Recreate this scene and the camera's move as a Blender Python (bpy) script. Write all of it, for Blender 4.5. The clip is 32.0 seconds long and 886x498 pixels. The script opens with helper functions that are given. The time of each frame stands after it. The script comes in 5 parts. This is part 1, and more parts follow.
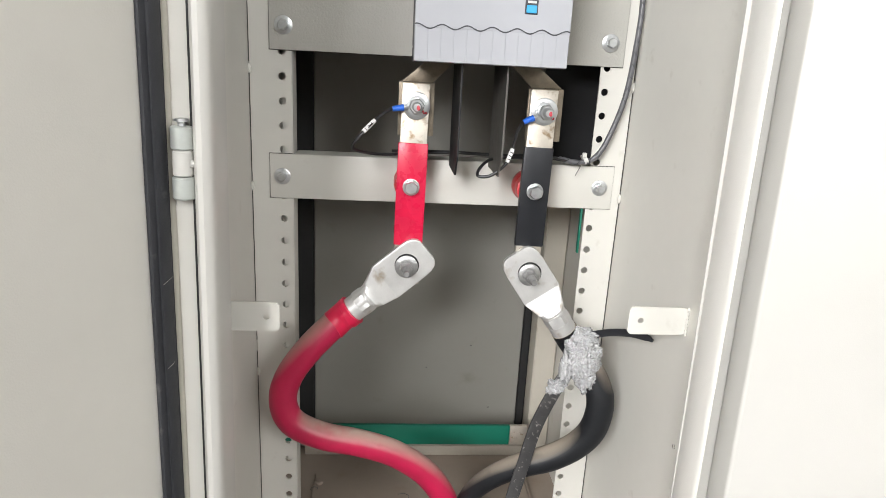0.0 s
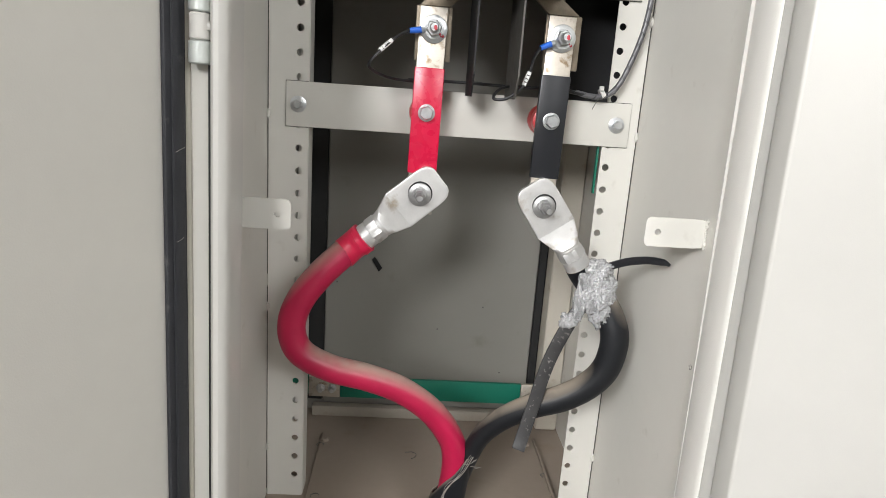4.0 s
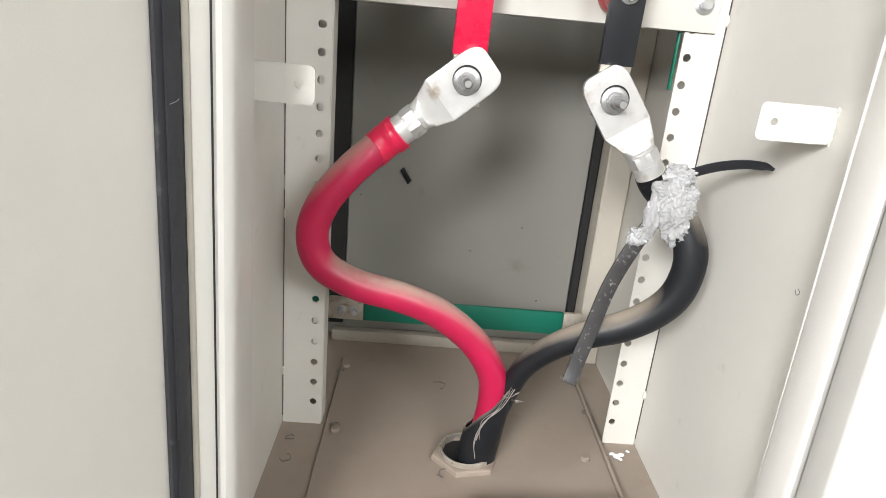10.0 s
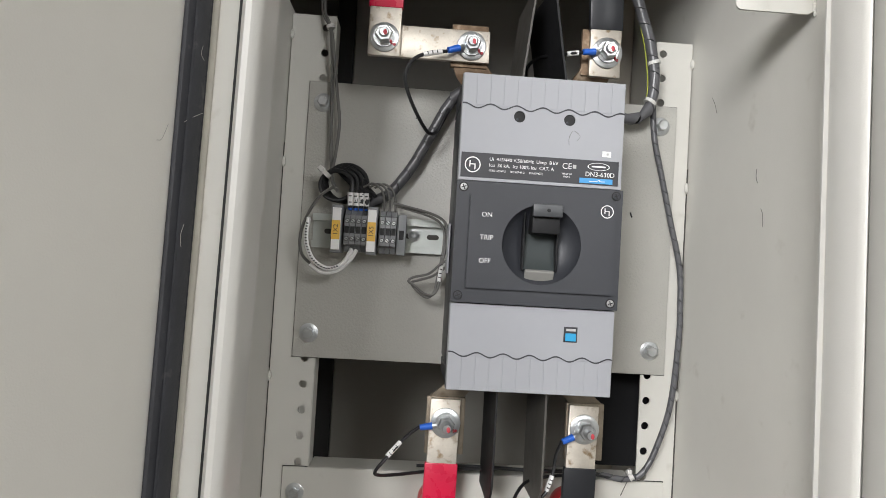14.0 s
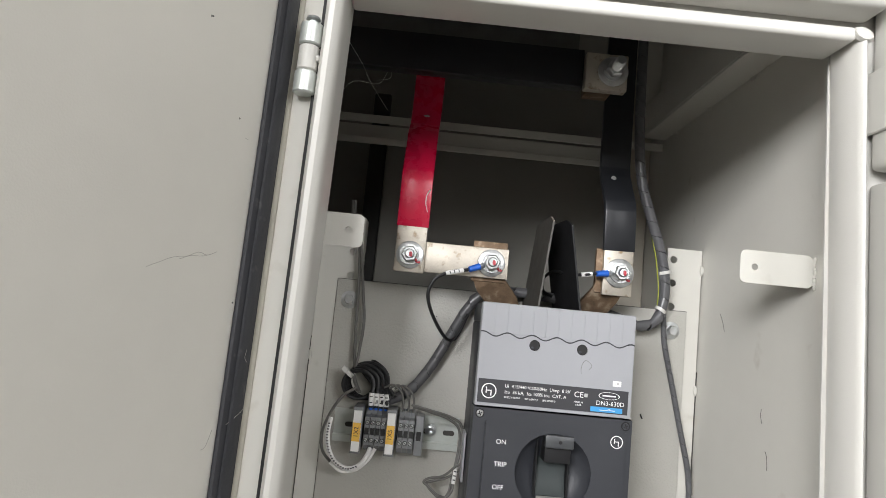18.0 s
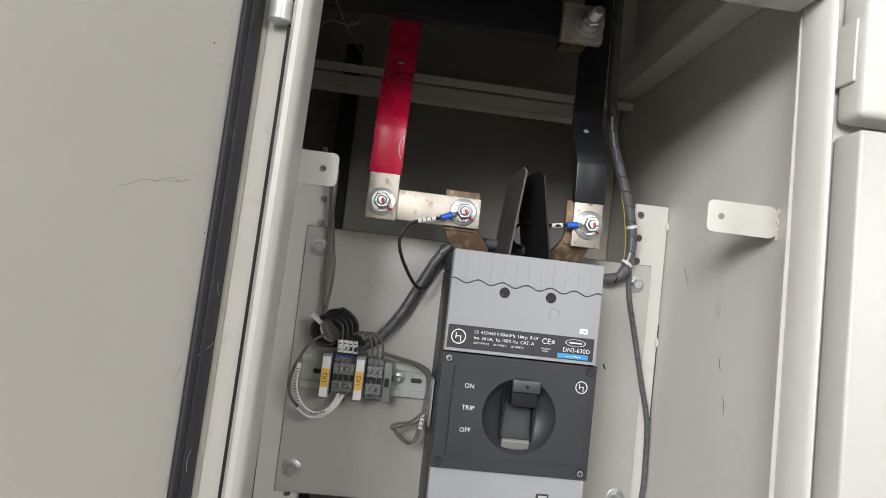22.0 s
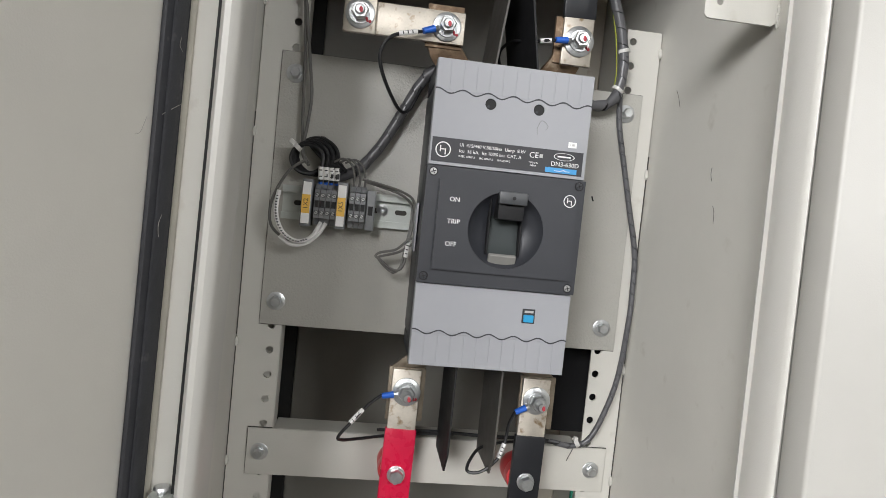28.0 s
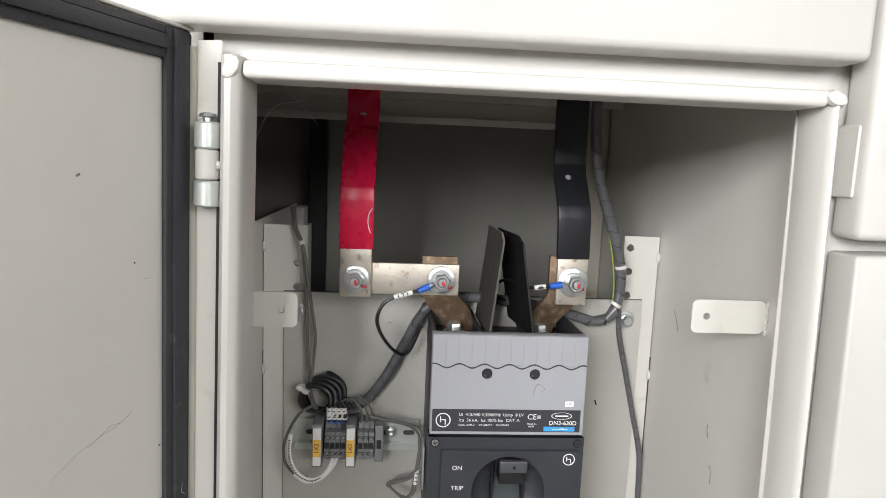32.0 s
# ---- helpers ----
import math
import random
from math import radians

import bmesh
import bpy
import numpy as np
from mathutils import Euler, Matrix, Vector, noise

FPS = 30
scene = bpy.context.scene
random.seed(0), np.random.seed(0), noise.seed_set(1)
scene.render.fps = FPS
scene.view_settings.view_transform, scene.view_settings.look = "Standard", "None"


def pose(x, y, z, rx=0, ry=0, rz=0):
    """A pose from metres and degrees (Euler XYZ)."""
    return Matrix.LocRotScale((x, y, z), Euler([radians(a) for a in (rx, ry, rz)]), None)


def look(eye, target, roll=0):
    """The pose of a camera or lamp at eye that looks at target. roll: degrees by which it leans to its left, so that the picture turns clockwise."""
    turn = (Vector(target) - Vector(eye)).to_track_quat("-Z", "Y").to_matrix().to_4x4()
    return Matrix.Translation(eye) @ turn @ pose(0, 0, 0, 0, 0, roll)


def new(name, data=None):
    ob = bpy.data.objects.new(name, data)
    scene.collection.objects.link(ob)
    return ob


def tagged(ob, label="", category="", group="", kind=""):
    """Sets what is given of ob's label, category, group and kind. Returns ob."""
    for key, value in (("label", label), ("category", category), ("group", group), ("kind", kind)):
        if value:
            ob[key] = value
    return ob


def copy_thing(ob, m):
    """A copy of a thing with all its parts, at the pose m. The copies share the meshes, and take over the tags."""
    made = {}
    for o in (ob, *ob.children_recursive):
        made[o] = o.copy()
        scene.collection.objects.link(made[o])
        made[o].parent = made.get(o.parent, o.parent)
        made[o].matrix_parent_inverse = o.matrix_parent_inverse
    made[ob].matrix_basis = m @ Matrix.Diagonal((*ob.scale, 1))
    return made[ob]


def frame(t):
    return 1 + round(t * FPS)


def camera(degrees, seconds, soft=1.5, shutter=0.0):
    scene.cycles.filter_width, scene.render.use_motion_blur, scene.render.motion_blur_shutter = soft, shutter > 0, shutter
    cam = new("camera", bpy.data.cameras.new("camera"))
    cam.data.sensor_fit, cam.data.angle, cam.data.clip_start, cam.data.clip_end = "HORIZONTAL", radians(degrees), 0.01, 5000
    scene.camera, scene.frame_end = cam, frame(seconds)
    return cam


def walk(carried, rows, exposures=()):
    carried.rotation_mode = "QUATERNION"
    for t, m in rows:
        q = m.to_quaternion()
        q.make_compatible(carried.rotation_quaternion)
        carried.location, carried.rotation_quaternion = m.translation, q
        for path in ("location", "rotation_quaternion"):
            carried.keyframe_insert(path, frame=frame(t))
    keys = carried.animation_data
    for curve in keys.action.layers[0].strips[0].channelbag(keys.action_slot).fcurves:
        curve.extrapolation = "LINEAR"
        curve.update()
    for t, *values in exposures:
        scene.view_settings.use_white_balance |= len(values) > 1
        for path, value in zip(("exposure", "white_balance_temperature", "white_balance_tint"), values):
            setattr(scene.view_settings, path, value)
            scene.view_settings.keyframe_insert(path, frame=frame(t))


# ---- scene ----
cam = camera(69.0, 32.0, soft=0.7)
PATH = [
    (0, (-0.058, 0.017, 1.266), (0.104, 1.936, 0.724), 3.0),
    (0.5, (-0.059, 0.018, 1.245), (0.09, 1.926, 0.663), 3.2),
    (1, (-0.062, 0.028, 1.215), (0.113, 1.921, 0.594), 4.4),
    (1.5, (-0.06, 0.031, 1.182), (0.095, 1.931, 0.578), 3.9),
    (2, (-0.053, 0.01, 1.163), (0.09, 1.923, 0.597), 4.7),
    (2.5, (-0.055, -0.004, 1.165), (0.059, 1.923, 0.64), 4.8),
    (3, (-0.057, -0.003, 1.166), (0.073, 1.931, 0.676), 5.1),
    (3.5, (-0.053, -0.001, 1.164), (0.059, 1.94, 0.696), 4.1),
    (5.5, (-0.056, -0.007, 1.168), (0.076, 1.931, 0.689), 4.2),
    (6, (-0.059, 0.001, 1.166), (0.07, 1.941, 0.699), 4.8),
    (6.5, (-0.06, 0.016, 1.155), (0.066, 1.949, 0.658), 5.8),
    (7, (-0.063, 0.036, 1.151), (0.062, 1.978, 0.688), 5.5),
    (7.5, (-0.063, 0.054, 1.141), (0.039, 1.993, 0.66), 5.2),
    (8, (-0.064, 0.067, 1.116), (0.032, 1.98, 0.54), 5.3),
    (8.5, (-0.067, 0.071, 1.103), (0.027, 1.962, 0.457), 5.0),
    (9, (-0.067, 0.077, 1.102), (0.017, 1.956, 0.421), 4.7),
    (9.5, (-0.07, 0.083, 1.1), (0.017, 1.959, 0.415), 5.2),
    (10, (-0.075, 0.09, 1.105), (0.013, 1.976, 0.444), 5.4),
    (10.5, (-0.077, 0.096, 1.106), (0.0, 1.986, 0.457), 5.1),
    (11, (-0.074, 0.095, 1.111), (-0.006, 1.988, 0.47), 4.7),
    (11.5, (-0.075, 0.098, 1.115), (0.004, 1.992, 0.478), 5.0),
    (12, (-0.075, 0.099, 1.126), (0.014, 2.008, 0.535), 4.5),
    (12.5, (-0.074, 0.1, 1.17), (0.012, 2.047, 0.723), 3.9),
    (13, (-0.079, 0.097, 1.233), (0.023, 2.074, 0.953), 3.7),
    (13.5, (-0.08, 0.091, 1.295), (0.03, 2.086, 1.222), 3.5),
    (14, (-0.079, 0.079, 1.372), (0.022, 2.075, 1.432), 3.4),
    (14.5, (-0.079, 0.068, 1.413), (0.016, 2.06, 1.552), 3.4),
    (15, (-0.078, 0.061, 1.433), (0.006, 2.052, 1.608), 2.2),
    (15.5, (-0.078, 0.054, 1.46), (0.008, 2.038, 1.694), 1.0),
    (17.5, (-0.096, 0.03, 1.529), (-0.039, 2.019, 1.732), 4.8),
    (18, (-0.096, 0.037, 1.524), (-0.054, 2.026, 1.73), 5.5),
    (18.5, (-0.09, 0.038, 1.499), (0.012, 2.025, 1.705), 7.4),
    (19, (-0.091, 0.045, 1.497), (-0.161, 2.021, 1.799), 5.7),
    (19.5, (-0.095, 0.055, 1.507), (-0.08, 2.037, 1.772), 8.5),
    (20, (-0.095, 0.042, 1.528), (0.008, 2.022, 1.787), 8.5),
    (20.5, (-0.111, 0.032, 1.537), (0.011, 2.008, 1.821), 8.5),
    (21, (-0.109, 0.03, 1.539), (0.053, 2.006, 1.8), 7.4),
    (21.5, (-0.1, 0.031, 1.529), (0.084, 2.01, 1.747), 7.0),
    (22, (-0.102, 0.039, 1.502), (0.063, 2.028, 1.627), 6.5),
    (22.5, (-0.104, 0.044, 1.48), (0.087, 2.032, 1.58), 6.5),
    (23, (-0.1, 0.058, 1.443), (0.053, 2.051, 1.507), 6.5),
    (23.5, (-0.093, 0.055, 1.428), (0.076, 2.046, 1.497), 6.4),
    (24, (-0.092, 0.062, 1.417), (0.068, 2.054, 1.479), 6.8),
    (24.5, (-0.087, 0.061, 1.414), (0.101, 2.052, 1.457), 5.8),
    (25, (-0.084, 0.065, 1.412), (0.121, 2.054, 1.434), 6.5),
    (25.5, (-0.087, 0.064, 1.405), (0.117, 2.054, 1.356), 6.2),
    (27.5, (-0.088, 0.065, 1.405), (0.152, 2.048, 1.305), 6.8),
    (28, (-0.087, 0.06, 1.404), (0.143, 2.045, 1.302), 5.8),
    (28.5, (-0.089, 0.062, 1.402), (0.13, 2.047, 1.302), 5.7),
    (29, (-0.084, 0.058, 1.413), (0.139, 2.045, 1.353), 4.7),
    (29.5, (-0.08, 0.053, 1.436), (0.13, 2.041, 1.477), 3.7),
    (30, (-0.081, 0.039, 1.491), (0.128, 2.023, 1.638), 4.0),
    (30.5, (-0.085, 0.027, 1.553), (0.071, 2.012, 1.74), 2.9),
    (31, (-0.094, 0.04, 1.609), (0.034, 2.033, 1.718), 2.0),
    (31.5, (-0.085, 0.067, 1.658), (0.119, 2.053, 1.536), 2.6),
    (32, (-0.081, 0.07, 1.692), (0.076, 2.046, 1.425), 2.4),
]
walk(cam, [(t, look(eye, target, roll)) for t, eye, target, roll in PATH], [(0.0, 1.44), (1.0, 0.89), (2.0, 1.27), (3.0, 1.25), (6.0, 1.20), (8.0, 1.30), (9.0, 1.49), (10.0, 1.75), (12.0, 1.74), (13.0, 1.08), (14.0, 0.94), (15.0, 1.29), (18.0, 1.00), (19.0, 1.12), (20.0, 1.22), (21.0, 1.48), (22.0, 0.93), (23.0, 1.40), (24.0, 1.27), (25.0, 1.41), (28.0, 0.78), (29.0, 0.85), (30.0, 1.10), (31.0, 1.13), (32.0, 0.99)])

# ---- light and sky ----
world = bpy.data.worlds.new("world")
scene.world = world
world.use_nodes = True
wn = world.node_tree.nodes
sky = wn.new("ShaderNodeTexSky")
sky.sky_type, sky.sun_disc = "NISHITA", False
sky.sun_elevation, sky.sun_rotation = radians(50), radians(198)
sky.air_density, sky.dust_density = 1.0, 3.0
haze = wn.new("ShaderNodeHueSaturation")
haze.inputs["Saturation"].default_value = 0.14
world.node_tree.links.new(sky.outputs[0], haze.inputs["Color"])
world.node_tree.links.new(haze.outputs[0], wn["Background"].inputs[0])
wn["Background"].inputs[1].default_value = 0.145
sun_data = bpy.data.lights.new("sun", "SUN")
sun_data.energy, sun_data.angle, sun_data.color = 2.0, radians(0.5), (1.0, 0.965, 0.90)
sun = new("sun", sun_data)
sun.matrix_world = look((-1.0, -3.2, 4.0), (0, 0, 0))
# two unseen area lamps added behind the camera: (from x, to x, watts)
LAMP_Z0, LAMP_Z1 = 2.05, 3.10
LAMP_SPANS = ((-2.9, -0.75, 119.0), (0.9, 2.6, 31.0))
for x0, x1, watts in LAMP_SPANS:
    lamp_data = bpy.data.lights.new("window_daylight", "AREA")
    lamp_data.shape, lamp_data.size, lamp_data.size_y = "RECTANGLE", x1 - x0, LAMP_Z1 - LAMP_Z0
    lamp_data.energy, lamp_data.color = watts, (0.985, 0.985, 1.0)
    lamp = new("window_daylight", lamp_data)
    xc, zc = (x0 + x1) / 2, (LAMP_Z0 + LAMP_Z1) / 2
    lamp.matrix_world = look((xc, -2.85, zc), (xc, 0, zc))


# ---- materials ----
def mat(name, color, rough=0.5, metal=0.0, var=0.12, scale=40.0, bump=0.0, bump_scale=400.0, dirt=None, dirt_amount=0.0, dirt_scale=12.0, dust=None, dust_amount=0.0, spec=0.5, coat=0.0, stretch=None):
    """A procedural surface: base colour with two scales of variation, spots of dirt, settled dust on upward faces and a fine relief."""
    m = bpy.data.materials.new(name)
    m.use_nodes = True
    n, l = m.node_tree.nodes, m.node_tree.links
    b = n["Principled BSDF"]
    b.inputs["Roughness"].default_value = rough
    b.inputs["Metallic"].default_value = metal
    b.inputs["Specular IOR Level"].default_value = spec
    b.inputs["Coat Weight"].default_value = coat
    geo = n.new("ShaderNodeNewGeometry")
    pos = geo.outputs["Position"]
    if stretch:
        mp = n.new("ShaderNodeVectorMath")
        mp.operation = "MULTIPLY"
        mp.inputs[1].default_value = stretch
        l.new(pos, mp.inputs[0])
        pos = mp.outputs[0]

    def tex(s, detail=3.0):
        t = n.new("ShaderNodeTexNoise")
        t.inputs["Scale"].default_value, t.inputs["Detail"].default_value = s, detail
        l.new(pos, t.inputs["Vector"])
        return t.outputs["Fac"]

    def ramp(src, a, b2):
        r = n.new("ShaderNodeMapRange")
        r.inputs["From Min"].default_value, r.inputs["From Max"].default_value = a, b2
        l.new(src, r.inputs["Value"])
        return r.outputs[0]

    def mix(fac, a, b2):
        x = n.new("ShaderNodeMix")
        x.data_type = "RGBA"
        if hasattr(fac, "links"):
            l.new(fac, x.inputs[0])
        else:
            x.inputs[0].default_value = fac
        for i, v in ((6, a), (7, b2)):
            if hasattr(v, "links"):
                l.new(v, x.inputs[i])
            else:
                x.inputs[i].default_value = (*v, 1)
        return x.outputs[2]

    dark = tuple(c * (1 - var) for c in color)
    light = tuple(min(1, c * (1 + var * 0.6)) for c in color)
    col = mix(ramp(tex(scale), 0.3, 0.7), dark, light)
    fine = mix(ramp(tex(scale * 9), 0.35, 0.65), tuple(c * (1 - var * 0.4) for c in color), tuple(min(1, c * (1 + var * 0.3)) for c in color))
    col = mix(0.35, col, fine)
    if dirt:
        f1 = ramp(tex(dirt_scale, 6), 0.68 - 0.3 * dirt_amount, 0.80 - 0.2 * dirt_amount)
        col = mix(f1, col, dirt)
    if dust:
        sep = n.new("ShaderNodeSeparateXYZ")
        l.new(geo.outputs["Normal"], sep.inputs[0])
        up = ramp(sep.outputs[2], 0.3, 1.0)
        mm = n.new("ShaderNodeMath")
        mm.operation = "MULTIPLY"
        l.new(up, mm.inputs[0])
        l.new(ramp(tex(25), 0.12, 0.48), mm.inputs[1])
        m2 = n.new("ShaderNodeMath")
        m2.operation = "MULTIPLY"
        l.new(mm.outputs[0], m2.inputs[0])
        m2.inputs[1].default_value = dust_amount
        col = mix(m2.outputs[0], col, dust)
    l.new(col, b.inputs["Base Color"])
    rr = n.new("ShaderNodeMapRange")
    rr.inputs["To Min"].default_value, rr.inputs["To Max"].default_value = max(0.05, rough - 0.08), min(1, rough + 0.1)
    l.new(tex(scale * 2), rr.inputs["Value"])
    l.new(rr.outputs[0], b.inputs["Roughness"])
    if bump:
        bp = n.new("ShaderNodeBump")
        bp.inputs["Strength"].default_value, bp.inputs["Distance"].default_value = bump, 0.0008
        l.new(tex(bump_scale, 2), bp.inputs["Height"])
        l.new(bp.outputs[0], b.inputs["Normal"])
    return m


SEALANT = mat("aged_sealant", (0.45, 0.425, 0.365), 0.6, var=0.10, scale=40, bump=0.2, bump_scale=250)
FIBRE = mat("grey_filler_fibre", (0.27, 0.25, 0.225), 0.8, var=0.2, scale=200)
DIRTYTIN = mat("dirty_tinned_copper", (0.27, 0.225, 0.17), 0.5, 0.6, var=0.35, scale=80, bump=0.25, bump_scale=300, dirt=(0.16, 0.12, 0.08), dirt_amount=0.4, dirt_scale=60)
DUSTYSILL = mat("dusty_sill_paint", (0.37, 0.335, 0.28), 0.65, var=0.12, scale=14, bump=0.12, bump_scale=700, dirt=(0.24, 0.20, 0.155), dirt_amount=0.3, dirt_scale=22)
STAINED = mat("stained_cream_paint", (0.50, 0.465, 0.395), 0.5, var=0.10, scale=9, bump=0.12, bump_scale=800, dirt=(0.30, 0.22, 0.14), dirt_amount=0.22, dirt_scale=30)
SCREW = mat("dull_steel_screw", (0.40, 0.40, 0.395), 0.4, 0.85, var=0.2, scale=200)
# near-black that paints the shade in joints and rail slots
SEAM = mat("recess_shade", (0.06, 0.055, 0.05), 0.8)
DUST = (0.42, 0.36, 0.29)
CREAM = mat("cream_powder_coat", (0.585, 0.572, 0.525), 0.42, var=0.05, scale=6, bump=0.12, bump_scale=900, dirt=(0.50, 0.48, 0.43), dirt_amount=0.06, dirt_scale=40)
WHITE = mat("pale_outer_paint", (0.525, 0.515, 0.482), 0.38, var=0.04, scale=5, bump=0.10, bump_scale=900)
# lighter copy of the outer paint, puts light on the right and top lip
LITWHITE = mat("lit_lip_paint", (0.588, 0.577, 0.540), 0.38, var=0.04, scale=5, bump=0.10, bump_scale=900)
# darker copy of the outer paint, puts shade on the lower side door
SHADEDWHITE = mat("shaded_side_door_paint", (0.452, 0.443, 0.415), 0.38, var=0.04, scale=5, bump=0.10, bump_scale=900)
# cream coat lightened to stand for light on the door's inner face
DOORPAINT = mat("door_powder_coat_lit", (0.655, 0.638, 0.588), 0.42, var=0.05, scale=6, bump=0.12, bump_scale=900)
PLATE = mat("stippled_plate_paint", (0.45, 0.44, 0.403), 0.36, var=0.06, scale=8, bump=0.6, bump_scale=480)
# base colour darkened for the shade deep in the compartment
REAR = mat("rear_panel_paint_shaded", (0.245, 0.237, 0.213), 0.5, var=0.06, scale=5, bump=0.1, bump_scale=900, dirt=(0.21, 0.20, 0.175), dirt_amount=0.05, dirt_scale=20)
FLOOR = mat("dusty_gland_plate", (0.29, 0.238, 0.194), 0.75, var=0.10, scale=9, bump=0.15, bump_scale=700, dirt=(0.25, 0.195, 0.15), dirt_amount=0.25, dirt_scale=14)
GASKET = mat("black_foam_gasket", (0.034, 0.035, 0.040), 0.6, var=0.25, scale=30, bump=0.3, bump_scale=500, dirt=(0.11, 0.107, 0.104), dirt_amount=0.12, dirt_scale=60, spec=0.4)
# rear seals; also flat black that paints shade in gaps, wells and holes
BLACKGAP = mat("black_seal_and_shade", (0.012, 0.012, 0.012), 0.7, var=0.2)
ZINC = mat("zinc_plated_steel", (0.60, 0.615, 0.62), 0.32, 0.88, var=0.2, scale=120, bump=0.1)
TIN = mat("tinned_copper_bar", (0.56, 0.515, 0.445), 0.45, 0.7, var=0.22, scale=60, bump=0.15, bump_scale=300, dirt=(0.27, 0.195, 0.12), dirt_amount=0.40, dirt_scale=130)
OLDCU = mat("oxidised_copper", (0.20, 0.135, 0.085), 0.55, 0.6, var=0.5, scale=110, bump=0.35, bump_scale=300, dirt=(0.36, 0.29, 0.21), dirt_amount=0.4, dirt_scale=110)
ALU = mat("aluminium_cable_lug", (0.61, 0.605, 0.59), 0.42, 0.55, var=0.12, scale=60, bump=0.12, bump_scale=350, dirt=(0.38, 0.33, 0.27), dirt_amount=0.3, dirt_scale=55)
REDSLEEVE = mat("red_heat_shrink", (0.60, 0.007, 0.050), 0.27, var=0.10, scale=50, bump=0.08)
BLACKSLEEVE = mat("black_heat_shrink", (0.016, 0.017, 0.020), 0.34, var=0.08, scale=50, bump=0.08, spec=0.35)
REDCABLE = mat("red_cable_jacket", (0.42, 0.006, 0.052), 0.45, var=0.12, scale=30, bump=0.1, dust=DUST, dust_amount=0.92)
BLACKCABLE = mat("black_cable_jacket", (0.011, 0.012, 0.014), 0.46, var=0.25, scale=30, bump=0.1, dust=DUST, dust_amount=0.95, spec=0.28)
REDTAPE = mat("red_tape", (0.56, 0.010, 0.055), 0.35, var=0.1, scale=60, bump=0.1)
REDRESIN = mat("red_resin", (0.50, 0.035, 0.04), 0.33, var=0.12, scale=60)
GREYPLASTIC = mat("light_grey_moulding", (0.315, 0.321, 0.340), 0.42, var=0.04, scale=20, bump=0.1, bump_scale=1500)
DARKPLASTIC = mat("dark_grey_moulding", (0.029, 0.031, 0.037), 0.45, var=0.10, scale=20, bump=0.12, bump_scale=1500)
BLACKPLASTIC = mat("black_plastic_sheet", (0.012, 0.012, 0.013), 0.55, var=0.2, scale=40, spec=0.3)
GREYBARRIER = mat("grey_barrier_sheet", (0.072, 0.067, 0.059), 0.5, var=0.15, scale=40, dust=DUST, dust_amount=0.4)
TOGGLE = mat("toggle_plastic", (0.055, 0.058, 0.062), 0.4, var=0.1)
SLIDE = mat("slide_plastic", (0.022, 0.03, 0.03), 0.6, var=0.1)
PALEGREY = mat("pale_grey_plastic", (0.45, 0.45, 0.44), 0.45, var=0.06)
TERMINAL = mat("grey_terminal_plastic", (0.20, 0.205, 0.21), 0.45, var=0.08)
BLUE = mat("blue_insulation", (0.02, 0.12, 0.55), 0.35, var=0.08)
CYAN = mat("blue_button", (0.03, 0.30, 0.55), 0.35, var=0.05)
LABELBLUE = mat("blue_print", (0.05, 0.30, 0.62), 0.4, var=0.03)
INK = mat("white_print", (0.80, 0.80, 0.79), 0.5, var=0.02)
DARKINK = mat("dark_print", (0.03, 0.03, 0.035), 0.5, var=0.02)
SLEEVE = mat("white_wire_marker", (0.80, 0.79, 0.77), 0.45, var=0.05)
YELLOW = mat("yellow_marker_strip", (0.80, 0.48, 0.08), 0.5, var=0.05)
WIRE = mat("grey_wire", (0.13, 0.125, 0.115), 0.5, var=0.15)
BLACKWIRE = mat("black_wire", (0.015, 0.015, 0.016), 0.4, var=0.2)
SPIRAL = mat("grey_spiral_wrap", (0.10, 0.10, 0.105), 0.3, var=0.12)
TIE = mat("white_cable_tie", (0.62, 0.61, 0.58), 0.4, var=0.05)
GREEN = mat("green_earth_sleeve", (0.003, 0.145, 0.092), 0.45, var=0.1, scale=30)
REDPAINT = mat("red_torque_paint", (0.48, 0.045, 0.06), 0.45, var=0.1)
CREAMWIRE = mat("cream_wire", (0.62, 0.56, 0.42), 0.45, var=0.06)
DULLBAR = mat("dull_grey_bar", (0.13, 0.128, 0.125), 0.45, 0.4, var=0.25, scale=60, bump=0.1)
RAILZINC = mat("passivated_rail_zinc", (0.57, 0.60, 0.572), 0.36, 0.5, var=0.10, scale=90, bump=0.08)
RAMP = mat("grey_ramp_plastic", (0.22, 0.215, 0.20), 0.5, var=0.08)
SCUFF = mat("grey_scuff", (0.40, 0.387, 0.352), 0.6, var=0.3, scale=200)
# for the added unseen walls; its tone sets the bounced light
PLASTER = mat("unseen_wall_plaster", (0.44, 0.43, 0.405), 0.8, var=0.06, scale=4)
CONCRETE = mat("concrete_floor", (0.17, 0.165, 0.155), 0.8, var=0.12, scale=3, bump=0.2, bump_scale=60)


# ---- mesh helpers ----
def mesh_of(bm, name):
    me = bpy.data.meshes.new(name)
    bmesh.ops.recalc_face_normals(bm, faces=bm.faces)
    bm.to_mesh(me)
    bm.free()
    return me


def smooth_by_angle(me, deg=35):
    me.polygons.foreach_set("use_smooth", [True] * len(me.polygons))
    me.set_sharp_from_angle(angle=radians(deg))


def part(name, bm, material, parent=None, label="", smooth=True):
    me = mesh_of(bm, name)
    if smooth:
        smooth_by_angle(me)
    me.materials.append(material)
    ob = new(name, me)
    if parent is not None:
        ob.parent = parent
    if label:
        tagged(ob, label)
    return ob


